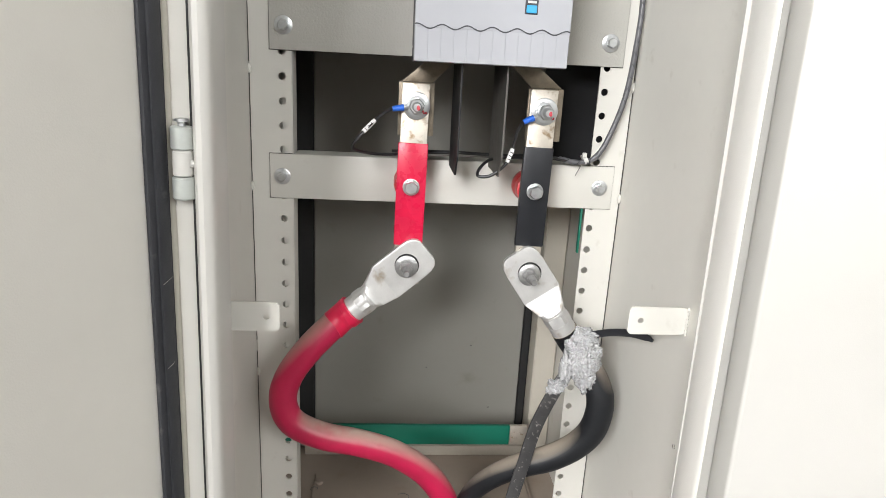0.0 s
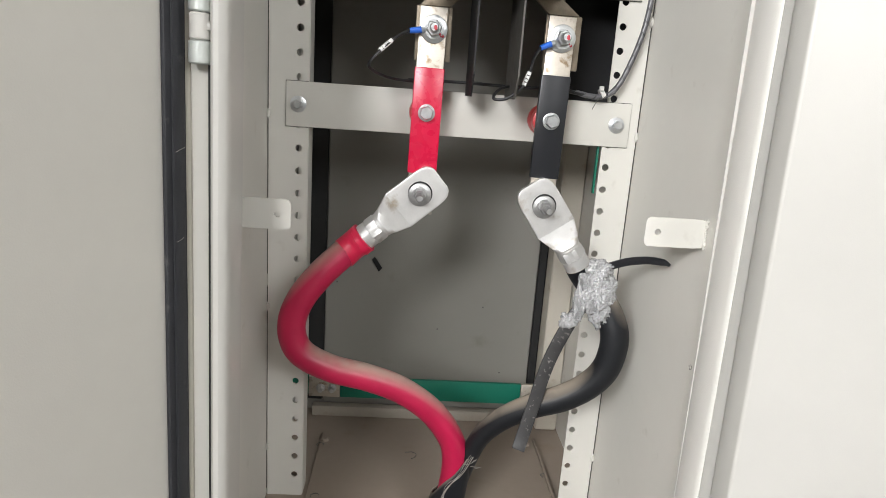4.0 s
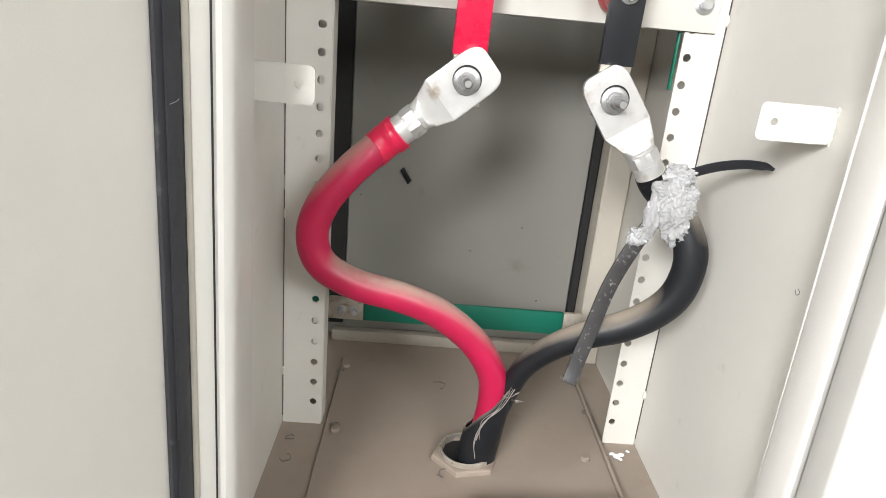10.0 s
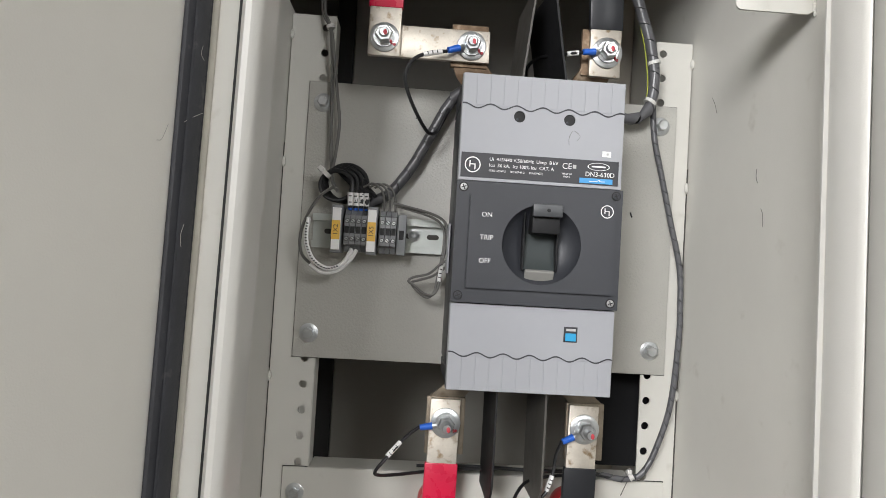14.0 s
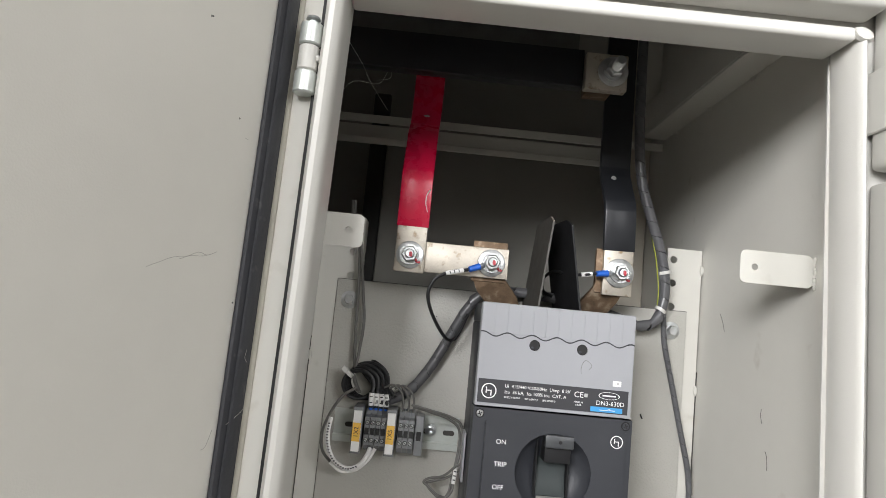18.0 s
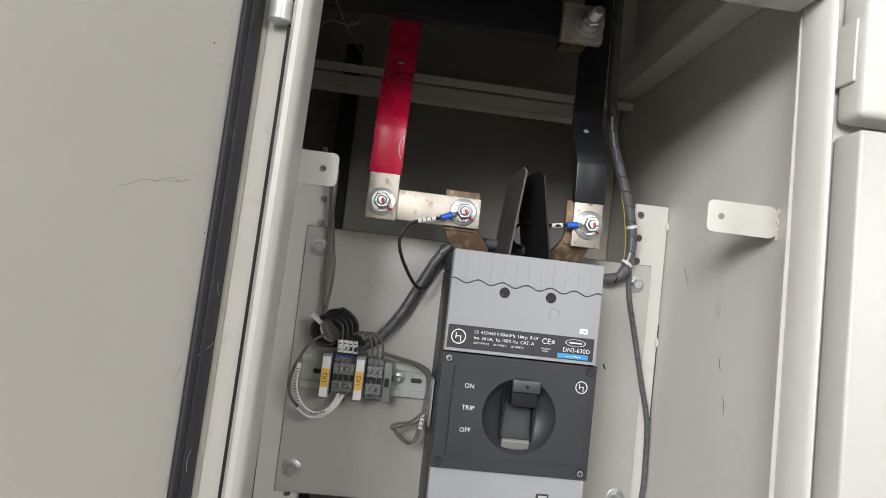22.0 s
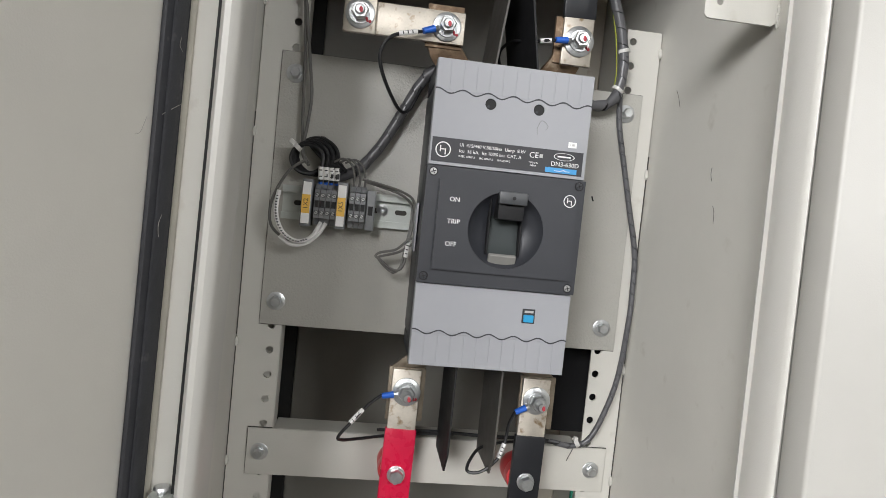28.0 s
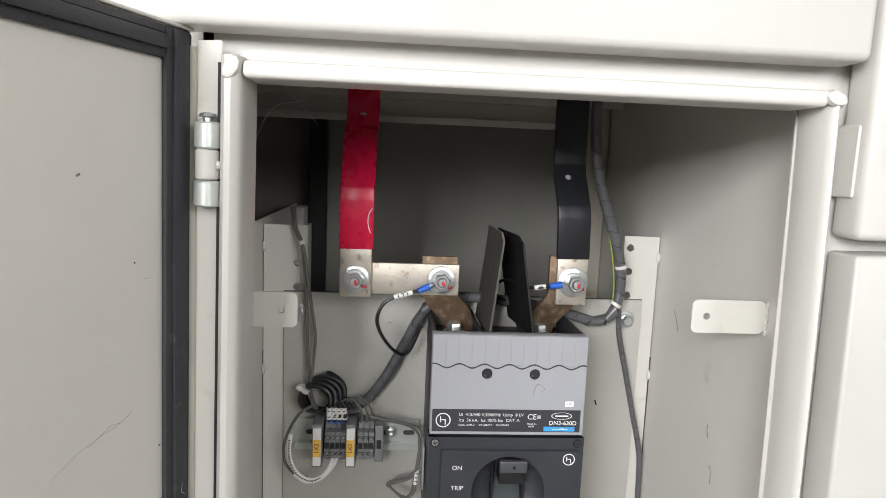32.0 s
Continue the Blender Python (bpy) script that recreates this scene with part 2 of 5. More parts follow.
def thing(name, label, category, at=(0, 0, 0), group="", kind=""):
    ob = new(name)
    ob.empty_display_size = 0.02
    ob.location = at
    return tagged(ob, label, category, group, kind)


def structure(name, bm, material, label, category):
    return tagged(part(name, bm, material), label, category, kind="structure")


def add_box(bm, x0, x1, y0, y1, z0, z1, bevel=0.0, seg=2):
    vs = [bm.verts.new((x, y, z)) for x in (x0, x1) for y in (y0, y1) for z in (z0, z1)]
    fs = [bm.faces.new([vs[i] for i in q]) for q in ((0, 1, 3, 2), (4, 6, 7, 5), (0, 4, 5, 1), (2, 3, 7, 6), (0, 2, 6, 4), (1, 5, 7, 3))]
    if bevel:
        es = list({e for f in fs for e in f.edges})
        bmesh.ops.bevel(bm, geom=es, offset=bevel, segments=seg, affect="EDGES", profile=0.5)
    return bm


def box(x0, x1, y0, y1, z0, z1, bevel=0.0, seg=2):
    return add_box(bmesh.new(), x0, x1, y0, y1, z0, z1, bevel, seg)


def moved(bm, m):
    bmesh.ops.transform(bm, matrix=m, verts=bm.verts)
    return bm


def add_lathe(bm, rows, n=24, m=Matrix()):
    """rows of (radius, height) turned round the z axis, then placed by m."""
    rings = []
    for r, h in rows:
        if r < 1e-6:
            rings.append([bm.verts.new(m @ Vector((0, 0, h)))])
        else:
            rings.append([bm.verts.new(m @ Vector((r * math.cos(2 * math.pi * i / n), r * math.sin(2 * math.pi * i / n), h))) for i in range(n)])
    for a, b in zip(rings, rings[1:]):
        for i in range(n):
            j = (i + 1) % n
            if len(a) == 1 and len(b) > 1:
                bm.faces.new((a[0], b[i], b[j]))
            elif len(b) == 1 and len(a) > 1:
                bm.faces.new((a[i], a[j], b[0]))
            elif len(a) > 1:
                bm.faces.new((a[i], a[j], b[j], b[i]))
    return bm


def lathe(rows, n=24, m=Matrix()):
    return add_lathe(bmesh.new(), rows, n, m)


def front(x, y, z, spin=0.0):
    """A pose whose z axis comes out of a wall towards the front (-y)."""
    return Matrix.Translation((x, y, z)) @ Matrix.Rotation(radians(90), 4, "X") @ Matrix.Rotation(radians(spin), 4, "Z")


def prism(points, y0, y1, bevel=0.0):
    """A flat outline of (x, z) pulled from y0 to y1."""
    bm = bmesh.new()
    a = [bm.verts.new((x, y0, z)) for x, z in points]
    b = [bm.verts.new((x, y1, z)) for x, z in points]
    bm.faces.new(a)
    bm.faces.new(b[::-1])
    n = len(points)
    side = [bm.faces.new((a[i], b[i], b[(i + 1) % n], a[(i + 1) % n])) for i in range(n)]
    if bevel:
        es = list({e for f in bm.faces for e in f.edges})
        bmesh.ops.bevel(bm, geom=es, offset=bevel, segments=2, affect="EDGES", profile=0.5)
    return bm


def spline(points, step=8):
    """A smooth way through the points (Catmull-Rom)."""
    p = [Vector(q) for q in points]
    p = [p[0] * 2 - p[1]] + p + [p[-1] * 2 - p[-2]]
    out = []
    for a, b, c, d in zip(p, p[1:], p[2:], p[3:]):
        for i in range(step):
            t = i / step
            out.append(0.5 * (2 * b + (c - a) * t + (2 * a - 5 * b + 4 * c - d) * t * t + (3 * b - a - 3 * c + d) * t ** 3))
    return out + [p[-2]]


def add_tube(bm, way, r, n=12, squash=1.0, cap=True, twist=None):
    """A tube along way; r a number or a function of 0..1; twist: a fixed up direction for flat sections."""
    rings, up = [], None
    m = len(way)
    for i, q in enumerate(way):
        d = (way[min(i + 1, m - 1)] - way[max(i - 1, 0)]).normalized()
        if up is None:
            up = Vector((0, 0, 1)) if abs(d.z) < 0.9 else Vector((0, 1, 0))
        if twist is not None:
            up = Vector(twist)
        s = d.cross(up).normalized()
        up = s.cross(d).normalized()
        rad = r(i / (m - 1)) if callable(r) else r
        rings.append([bm.verts.new(q + rad * (math.cos(2 * math.pi * k / n) * s + squash * math.sin(2 * math.pi * k / n) * up)) for k in range(n)])
    for a, b in zip(rings, rings[1:]):
        for k in range(n):
            j = (k + 1) % n
            bm.faces.new((a[k], a[j], b[j], b[k]))
    if cap:
        bm.faces.new(rings[0][::-1])
        bm.faces.new(rings[-1])
    return bm


def tube(points, r, n=12, step=8, **kw):
    return add_tube(bmesh.new(), spline(points, step), r, n, **kw)


def strap(points, width, thick, across=(1, 0, 0)):
    """A flat bar bent along points; across: the direction of its width."""
    bm = bmesh.new()
    way = [Vector(p) for p in points]
    ac = Vector(across).normalized()
    rings = []
    for i, q in enumerate(way):
        d = (way[min(i + 1, len(way) - 1)] - way[max(i - 1, 0)]).normalized()
        nn = ac.cross(d).normalized()
        a2 = d.cross(nn).normalized()
        rings.append([bm.verts.new(q + a2 * sx * width / 2 + nn * sy * thick / 2) for sx, sy in ((-1, -1), (1, -1), (1, 1), (-1, 1))])
    for a, b in zip(rings, rings[1:]):
        for k in range(4):
            j = (k + 1) % 4
            bm.faces.new((a[k], a[j], b[j], b[k]))
    bm.faces.new(rings[0][::-1])
    bm.faces.new(rings[-1])
    bmesh.ops.bevel(bm, geom=[e for e in bm.edges], offset=min(width, thick) * 0.18, segments=2, affect="EDGES", profile=0.5)
    return bm


def letters(text, size, x, y, z, material, parent, name="lettering", align="LEFT", shear=0.0, spin=0.0):
    cu = bpy.data.curves.new(name, "FONT")
    cu.body, cu.size, cu.align_x, cu.align_y, cu.shear, cu.resolution_u, cu.extrude = text, size, align, "CENTER", shear, 3, 0.00008
    tmp = bpy.data.objects.new("tmp", cu)
    scene.collection.objects.link(tmp)
    bpy.context.view_layer.update()
    me = bpy.data.meshes.new_from_object(tmp.evaluated_get(bpy.context.evaluated_depsgraph_get()))
    bpy.data.objects.remove(tmp)
    me.transform(Matrix.Translation((x, y, z)) @ Matrix.Rotation(radians(90), 4, "X") @ Matrix.Rotation(radians(spin), 4, "Z"))
    me.materials.append(material)
    ob = new(name, me)
    ob.parent = parent
    return ob


def holed_strip(bm, x0, x1, cx, z0, z1, holes, r, y, thick, n=12):
    """An upright sheet strip in the plane y with round holes punched through it."""
    levels = [z0] + [(a + b) / 2 for a, b in zip(holes, holes[1:])] + [z1]
    for h, a, b in zip(holes, levels, levels[1:]):
        corner = [(x0, a), (x1, a), (x1, b), (x0, b)]
        ring = [(cx + r * math.cos(2 * math.pi * (k + 0.5) / n - math.pi * 0.75), h + r * math.sin(2 * math.pi * (k + 0.5) / n - math.pi * 0.75)) for k in range(n)]
        for yy in (y, y + thick):
            co = [bm.verts.new((x, yy, z)) for x, z in corner]
            ri = [bm.verts.new((x, yy, z)) for x, z in ring]
            q = n // 4
            for s in range(4):
                seg = [ri[(s * q + k) % n] for k in range(q)]
                nxt = ri[((s + 1) * q) % n]
                bm.faces.new([co[s], co[(s + 1) % 4], nxt] + seg[::-1])
            if yy == y:
                fr = ri
        for k in range(n):
            bm.faces.new((fr[k], fr[(k + 1) % n], ri[(k + 1) % n], ri[k]))
    for xx in (x0, x1):
        bm.faces.new([bm.verts.new(v) for v in ((xx, y, z0), (xx, y + thick, z0), (xx, y + thick, z1), (xx, y, z1))])
    return bm


def bolt_head(x, y, z, r=0.0065, washer=0.0105, parent=None, spin=10.0, name="bolt"):
    """A hexagon head on a spring washer and a flat washer, its back on the plane y; a small joined mesh."""
    bm = bmesh.new()
    m = front(x, y, z, spin)
    add_lathe(bm, [(0, 0), (washer, 0), (washer, 0.0014), (washer * 0.92, 0.0018), (0, 0.0018)], 24, m)
    add_lathe(bm, [(0, 0.0016), (r * 1.12, 0.0016), (r * 1.12, 0.0036), (0, 0.0036)], 20, m)
    add_lathe(bm, [(0, 0.0034), (r, 0.0034), (r, 0.0085), (r * 0.86, 0.0098), (0, 0.0098)], 6, m)
    return part(name, bm, ZINC, parent, smooth=True)


def stud_nut(x, y, z, parent, length=0.016, r=0.0085, washer=0.0155, paint=True, name="bolt", spin=10.0, material=None):
    """Washer, nut and the end of a threaded stud, with a smear of torque paint."""
    bm = bmesh.new()
    m = front(x, y, z, spin)
    add_lathe(bm, [(0, 0), (washer, 0), (washer, 0.0018), (washer * 0.93, 0.0024), (0, 0.0024)], 28, m)
    add_lathe(bm, [(0, 0.0022), (r * 1.25, 0.0022), (r * 1.25, 0.0046), (0, 0.0046)], 24, m)
    add_lathe(bm, [(0, 0.0044), (r * 0.92, 0.0044), (r, 0.0056), (r, 0.0122), (r * 0.88, 0.0134), (0, 0.0134)], 6, m)
    th = [(0, 0.013)]
    h = 0.013
    while h < 0.0134 + length - 0.0134 * 0.2:
        th += [(r * 0.60, h), (r * 0.53, h + 0.0005)]
        h += 0.001
    th += [(r * 0.46, h + 0.0008), (0, h + 0.0008)]
    add_lathe(bm, th, 16, m)
    ob = part(name, bm, material or ZINC, parent)
    if paint:
        pb = bmesh.new()
        add_lathe(pb, [(0, h + 0.0006), (r * 0.27, h + 0.0008), (r * 0.2, h + 0.0011), (0, h + 0.0012)], 9, m @ Matrix.Translation((0.0011, -0.0009, 0)) @ Matrix.Diagonal((0.8, 1.25, 1, 1)))
        for px, py, h0, sx, sy in ((0.0, r * 0.98, 0.0052, 1.0, 1.5), (0.0009, r * 1.22, 0.0046, 0.8, 1.2), (-0.0006, r * 1.45, 0.0022, 1.3, 1.1)):
            add_lathe(pb, [(0, 0), (0.0013, 0.0001), (0.0009, 0.0006), (0, 0.0008)], 9, Matrix.Translation((px, py, h0)) @ Matrix.Diagonal((sx, sy, 1, 1)))
        part("paint_mark", moved_paint(pb, m), REDPAINT, ob, "red torque mark")
    return ob


def moved_paint(bm, m):
    """The dab of paint that runs from the nut on to the washer: its box still lies at the origin."""
    loose = [v for v in bm.verts if v.co.length < 0.05]
    bmesh.ops.transform(bm, matrix=m @ Matrix.Rotation(radians(-138), 4, "Z"), verts=loose)
    return bm


# ---- the panel: setting ----
FLOOR_Z, TOP_Z = 0.651, 2.3
XL, XR = -0.213, 0.205
YF, YB = 0.4885, 0.968

ground = structure("ground", box(-30, 30, -30, 30, -0.05, 0.0), CONCRETE, "plain grey concrete ground below the panel", "ground")
# unseen plain walls and ceiling added to shape the light, two lamp openings behind
structure("room_ceiling", box(-3.2, 3.2, -3.0, 1.3, 3.3, 3.4), PLASTER, "unseen plain ceiling added to shape the light", "ceiling")
structure("wall_north", box(-3.2, 3.2, 1.15, 1.3, 0.0, 3.3), PLASTER, "unseen plain wall added behind the panel", "wall")
for k, x in (("west", -3.2), ("east", 3.0)):
    structure("wall_" + k, box(x, x + 0.2, -2.8, 1.15, 0.0, 3.3), PLASTER, "unseen plain side wall added to shape the light", "wall")
south = tagged(new("wall_south"), "unseen plain wall added behind the camera, two openings for the added lamps", "wall", kind="structure")
for x0, x1, z0, z1 in ((-3.2, 3.2, 0.0, LAMP_Z0), (-3.2, 3.2, LAMP_Z1, 3.3), (-3.2, LAMP_SPANS[0][0], LAMP_Z0, LAMP_Z1), (LAMP_SPANS[0][1], LAMP_SPANS[1][0], LAMP_Z0, LAMP_Z1), (LAMP_SPANS[1][1], 3.2, LAMP_Z0, LAMP_Z1)):
    part("masonry", box(x0, x1, -3.0, -2.8, z0, z1), PLASTER, south)
structure("wall_left", box(XL - 0.002, XL, YF, YB, FLOOR_Z, 1.628), CREAM, "cream sheet steel side wall, open above to the busbar chamber", "wall")
structure("wall_chamber", box(-0.70, -0.698, YF, YB, 1.45, TOP_Z), CREAM, "plain far wall of the dark busbar chamber", "wall")
structure("chamber_floor", box(-0.698, XL - 0.0025, YF, YB, 1.45, 1.452), CREAM, "plain floor of the dark busbar chamber", "floor")
structure("chamber_front", box(-0.698, XL - 0.0025, YF + 0.036, YF + 0.038, 1.452, TOP_Z), CREAM, "plain front sheet of the dark busbar chamber", "wall")
structure("wall_right", box(XR, XR + 0.002, YF, YB, FLOOR_Z, TOP_Z), CREAM, "cream powder-coated sheet steel side wall", "wall")
structure("ceiling", box(-0.698, XR, YF, YB, TOP_Z, TOP_Z + 0.002), CREAM, "cream sheet steel compartment roof", "ceiling")
structure("floor", box(XL, XR, 0.42, YB, FLOOR_Z - 0.002, FLOOR_Z), FLOOR, "dusty beige compartment floor", "floor")
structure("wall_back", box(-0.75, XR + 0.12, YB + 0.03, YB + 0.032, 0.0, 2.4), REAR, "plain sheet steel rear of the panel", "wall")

# rear cover: a pan with a black seal round it
rear = thing("rear_cover", "painted steel rear cover with a black seal, colour darkened for shade", "panel cover", (0, YB, FLOOR_Z))
rear.location = (0, 0, 0)
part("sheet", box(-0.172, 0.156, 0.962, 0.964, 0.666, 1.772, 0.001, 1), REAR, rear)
for x0, x1, z0, z1 in ((-0.1970, -0.1725, 0.672, 1.84), (0.1565, 0.169, 0.672, 1.84)):
    part("seal", box(x0, x1, 0.958, 0.966, z0, z1, 0.002, 1), BLACKGAP, rear, "black rubber seal")
rp = tagged(new("rear_structure"), "cream steel posts and rails round the rear cover", "steel structure", kind="structure")
part("post", box(XL + 0.001, -0.1980, 0.925, 0.966, FLOOR_Z, 1.626, 0.002, 1), CREAM, rp)
part("post", box(0.170, XR - 0.001, 0.925, 0.966, FLOOR_Z, TOP_Z, 0.002, 1), STAINED, rp, "stained cream post")
part("sill", box(-0.187, 0.169, 0.943, 0.9575, FLOOR_Z, 0.6685, 0.002), DUSTYSILL, rp)
for x1, y0, z0, z1 in ((0.196, 0.856, 1.7645, 1.775), (0.150, 0.856, 1.7365, 1.7450), (0.150, 0.872, 1.7445, 1.7660)):
    part("rail", box(-0.6, x1, y0, y0 + 0.003, z0, z1, 0.001, 1), CREAM, rp)
part("rail", box(0.172, 0.2045, 0.50, 0.872, 1.785, 1.788, 0.001, 1), CREAM, rp)
part("rail", box(0.172, 0.174, 0.50, 0.872, 1.7885, 1.828, 0.0008, 1), CREAM, rp)
for y in (0.64, 0.735, 0.83):
    part("weld", lathe([(0, -0.0022), (0.0022, -0.0018), (0.0032, 0.0), (0.0024, 0.0016), (0, 0.0022)], 9, Matrix.Translation((0.2035, y, 1.7845)) @ Matrix.Diagonal((0.8, 1.8, 0.8, 1))), CREAM, rp)
part("hanger", box(0.158, 0.190, 0.86, 0.862, 1.807, TOP_Z, 0.0008, 1), CREAM, rp)

# front: face sheet, raised lip round the opening, doors above and beside
LEFT_LEAN = Matrix.Translation((0, 0, 1.70)) @ Matrix.Rotation(radians(0.9), 4, "Y") @ Matrix.Translation((0, 0, -1.70))
RIGHT_LEAN = Matrix.Translation((0, 0, 1.70)) @ Matrix.Rotation(radians(-0.8), 4, "Y") @ Matrix.Translation((0, 0, -1.70))
YFACE = 0.479
face = thing("front_face", "pale cream steel front face with a raised lip round the opening", "panel face")
face["kind"] = "structure"
part("sheet", box(0.1990, 0.75, YFACE + 0.0025, YFACE + 0.0045, 0.1, 2.4), WHITE, face)
part("sheet", box(-0.75, -0.205, YFACE + 0.026, YFACE + 0.028, 0.1, 2.4), WHITE, face)
part("sheet", box(-0.1915, 0.206, YFACE, YFACE + 0.002, 1.7445, 2.4), WHITE, face)
part("sheet", box(-0.1915, 0.206, YFACE, YFACE + 0.002, 0.1, FLOOR_Z - 0.06), WHITE, face)


def extrude_z(*levels):
    """Profiles of (x, y), each at its height, joined from the lowest to the highest."""
    bm = bmesh.new()
    rings = [[bm.verts.new((x, y, z)) for x, y in profile] for z, profile in levels]
    bm.faces.new(rings[0])
    bm.faces.new(rings[-1][::-1])
    n = len(rings[0])
    for a, b in zip(rings, rings[1:]):
        for i in range(n):
            bm.faces.new((a[i], a[(i + 1) % n], b[(i + 1) % n], b[i]))
    return bm


def right_lip(x0, x1):
    w = x1 - x0
    return [(x0, 0.474), (x0 + 0.08 * w, 0.460), (x0 + 0.28 * w, 0.4505), (x0 + 0.5 * w, 0.4465), (x0 + 0.7 * w, 0.4455), (x0 + 0.92 * w, 0.4470), (x1, 0.4505), (x1, 0.4785), (x0 + 0.2 * w, 0.4785)]


part("lip", extrude_z((0.60, right_lip(0.1915, 0.1970)), (1.32, right_lip(0.1860, 0.1925)), (1.55, right_lip(0.1822, 0.1892)), (1.7435, right_lip(0.1775, 0.1855))), LITWHITE, face)
part("jamb", moved(box(0.1787, 0.2062, 0.4790, 0.4805, FLOOR_Z, 1.7405), RIGHT_LEAN), WHITE, face)
left_lip = [(-0.1680, 0.4590), (-0.1686, 0.4520), (-0.1705, 0.4478), (-0.1740, 0.4457), (-0.1775, 0.4460), (-0.1800, 0.4485), (-0.1808, 0.4530), (-0.1808, 0.486), (-0.1680, 0.486)]
part("lip", moved(extrude_z((0.60, left_lip), (1.7435, left_lip)), LEFT_LEAN), WHITE, face)
part("jamb", moved(box(-0.2120, -0.1682, 0.4865, 0.488, FLOOR_Z, 1.740), LEFT_LEAN), WHITE, face)
# black strip stands in for the shade of the narrow gap
part("gap_seal", moved(box(-0.1834, -0.1811, 0.4550, 0.4780, 0.60, 1.740), LEFT_LEAN), BLACKGAP, face, "black strip painting the shade in the gap beside the lip")
part("lip", box(-0.1675, 0.1770, 0.4455, 0.482, 1.7342, 1.7442, 0.0032, 3), LITWHITE, face)
for x in (-0.1735, 0.1815):
    part("weld", lathe([(0, -0.004), (0.004, -0.0035), (0.0062, 0.0), (0.0048, 0.003), (0, 0.004)], 9, front(x, 0.4478, 1.7395, 20) @ Matrix.Rotation(radians(40 if x < 0 else -40), 4, "Z") @ Matrix.Diagonal((1.35, 0.8, 1, 1))), WHITE, face)

upper_door = thing("upper_door", "pale cream closed steel door with rounded edges above the opening", "panel door")
part("pan", box(-0.226, 0.2035, 0.4480, 0.4785, 1.7620, 2.4, 0.0055, 3), WHITE, upper_door)
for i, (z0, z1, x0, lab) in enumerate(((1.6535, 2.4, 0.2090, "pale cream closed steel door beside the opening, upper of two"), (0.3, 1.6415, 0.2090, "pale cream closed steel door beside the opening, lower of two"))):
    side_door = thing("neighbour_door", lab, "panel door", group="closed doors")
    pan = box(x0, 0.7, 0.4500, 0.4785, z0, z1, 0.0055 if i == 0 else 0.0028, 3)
    part("pan", pan if i == 0 else moved(pan, RIGHT_LEAN), WHITE if i == 0 else SHADEDWHITE, side_door)
    if i == 0:
        part("hinge_leaf", box(0.2064, 0.2088, 0.4570, 0.4785, 1.680, 1.726, 0.001, 1), WHITE, side_door)

# the open door on the left, about 109 degrees open; in its own frame x runs from the hinge edge
# to the free edge and y out of the inner face
door = thing("open_door", "cream steel compartment door standing open, dark foam gasket round its inside", "panel door")
DOOR_M = LEFT_LEAN @ Matrix.Translation((-0.2024, 0.4681, 0)) @ Matrix.Rotation(radians(-109), 4, "Z")


def door_part(name, bm, material, label=""):
    return part(name, moved(bm, DOOR_M), material, door, label)


DZ0, DZ1, DW = 0.6, 1.7590, 0.44
door_part("skin", box(0, DW, -0.004, 0.0, DZ0, DZ1, 0.001, 1), DOORPAINT)
door_part("hinge_edge", box(0.0, 0.0016, 0.0050, 0.0214, DZ0, DZ1 - 0.006, 0.0006, 1), CREAM, "folded hinge-side edge")
door_part("seam_bead", tube([(0.0034, 0.0030, DZ0), (0.0031, 0.0031, 0.95), (0.0035, 0.0030, 1.2), (0.0031, 0.0032, 1.5), (0.0034, 0.0030, DZ1 - 0.01)], 0.0031, 10), SEALANT, "aged beige sealant bead")
door_part("top_edge", box(0.002, DW, 0.0005, 0.004, DZ1 - 0.002, DZ1, 0.0005, 1), CREAM)
for a in ((0.004, 0.0265, DZ0 + 0.004, DZ1 - 0.003), (0.0268, DW - 0.0268, DZ1 - 0.0205, DZ1 - 0.003), (DW - 0.0265, DW - 0.004, DZ0 + 0.004, DZ1 - 0.004)):
    g = box(a[0], a[1], 0.0002, 0.004, a[2], a[3], 0.0015, 2)
    if a[1] - a[0] < 0.1:
        m0 = (a[0] + a[1]) / 2
        add_box(g, m0 - 0.006, m0 + 0.006, 0.0038, 0.0065, a[2], a[3], 0.002, 2)
    else:
        add_box(g, a[0], a[1], 0.0038, 0.0065, a[2] + 0.0045, a[3] - 0.0045, 0.002, 2)
    door_part("gasket", g, GASKET, "dark grey foam gasket strip")
# hairline scratches and specks on the inner face, scuffs on the gasket
for pts in (((0.050, 1.5455), (0.058, 1.5425), (0.066, 1.5432), (0.076, 1.5395), (0.086, 1.5380), (0.095, 1.5345), (0.104, 1.5310)), ((0.053, 1.5440), (0.062, 1.5415), (0.072, 1.5405), (0.081, 1.5375)), ((0.030, 1.4390), (0.034, 1.4300), (0.038, 1.4285)), ((0.0355, 1.6180), (0.0395, 1.6182))):
    door_part("scratch", tube([(x, 0.00005, z) for x, z in pts], 0.00017, 6, 4), SCUFF, "faint grey scratch")
for pts in (((0.0080, 1.4500), (0.0105, 1.4500), (0.0180, 1.4460), (0.0225, 1.4420)), ((0.0130, 1.4800), (0.0160, 1.4830), (0.0150, 1.4880)), ((0.0180, 1.385), (0.0200, 1.379), (0.0190, 1.372)), ((0.0100, 1.113), (0.0200, 1.110)), ((0.0080, 1.055), (0.0130, 1.049), (0.0200, 1.047))):
    door_part("scuff", tube([(x, 0.0041 + (0.0024 if 0.0092 < x < 0.0212 else 0.0), z) for x, z in pts], 0.00016, 6, 4), SCUFF, "pale scuff on the gasket")
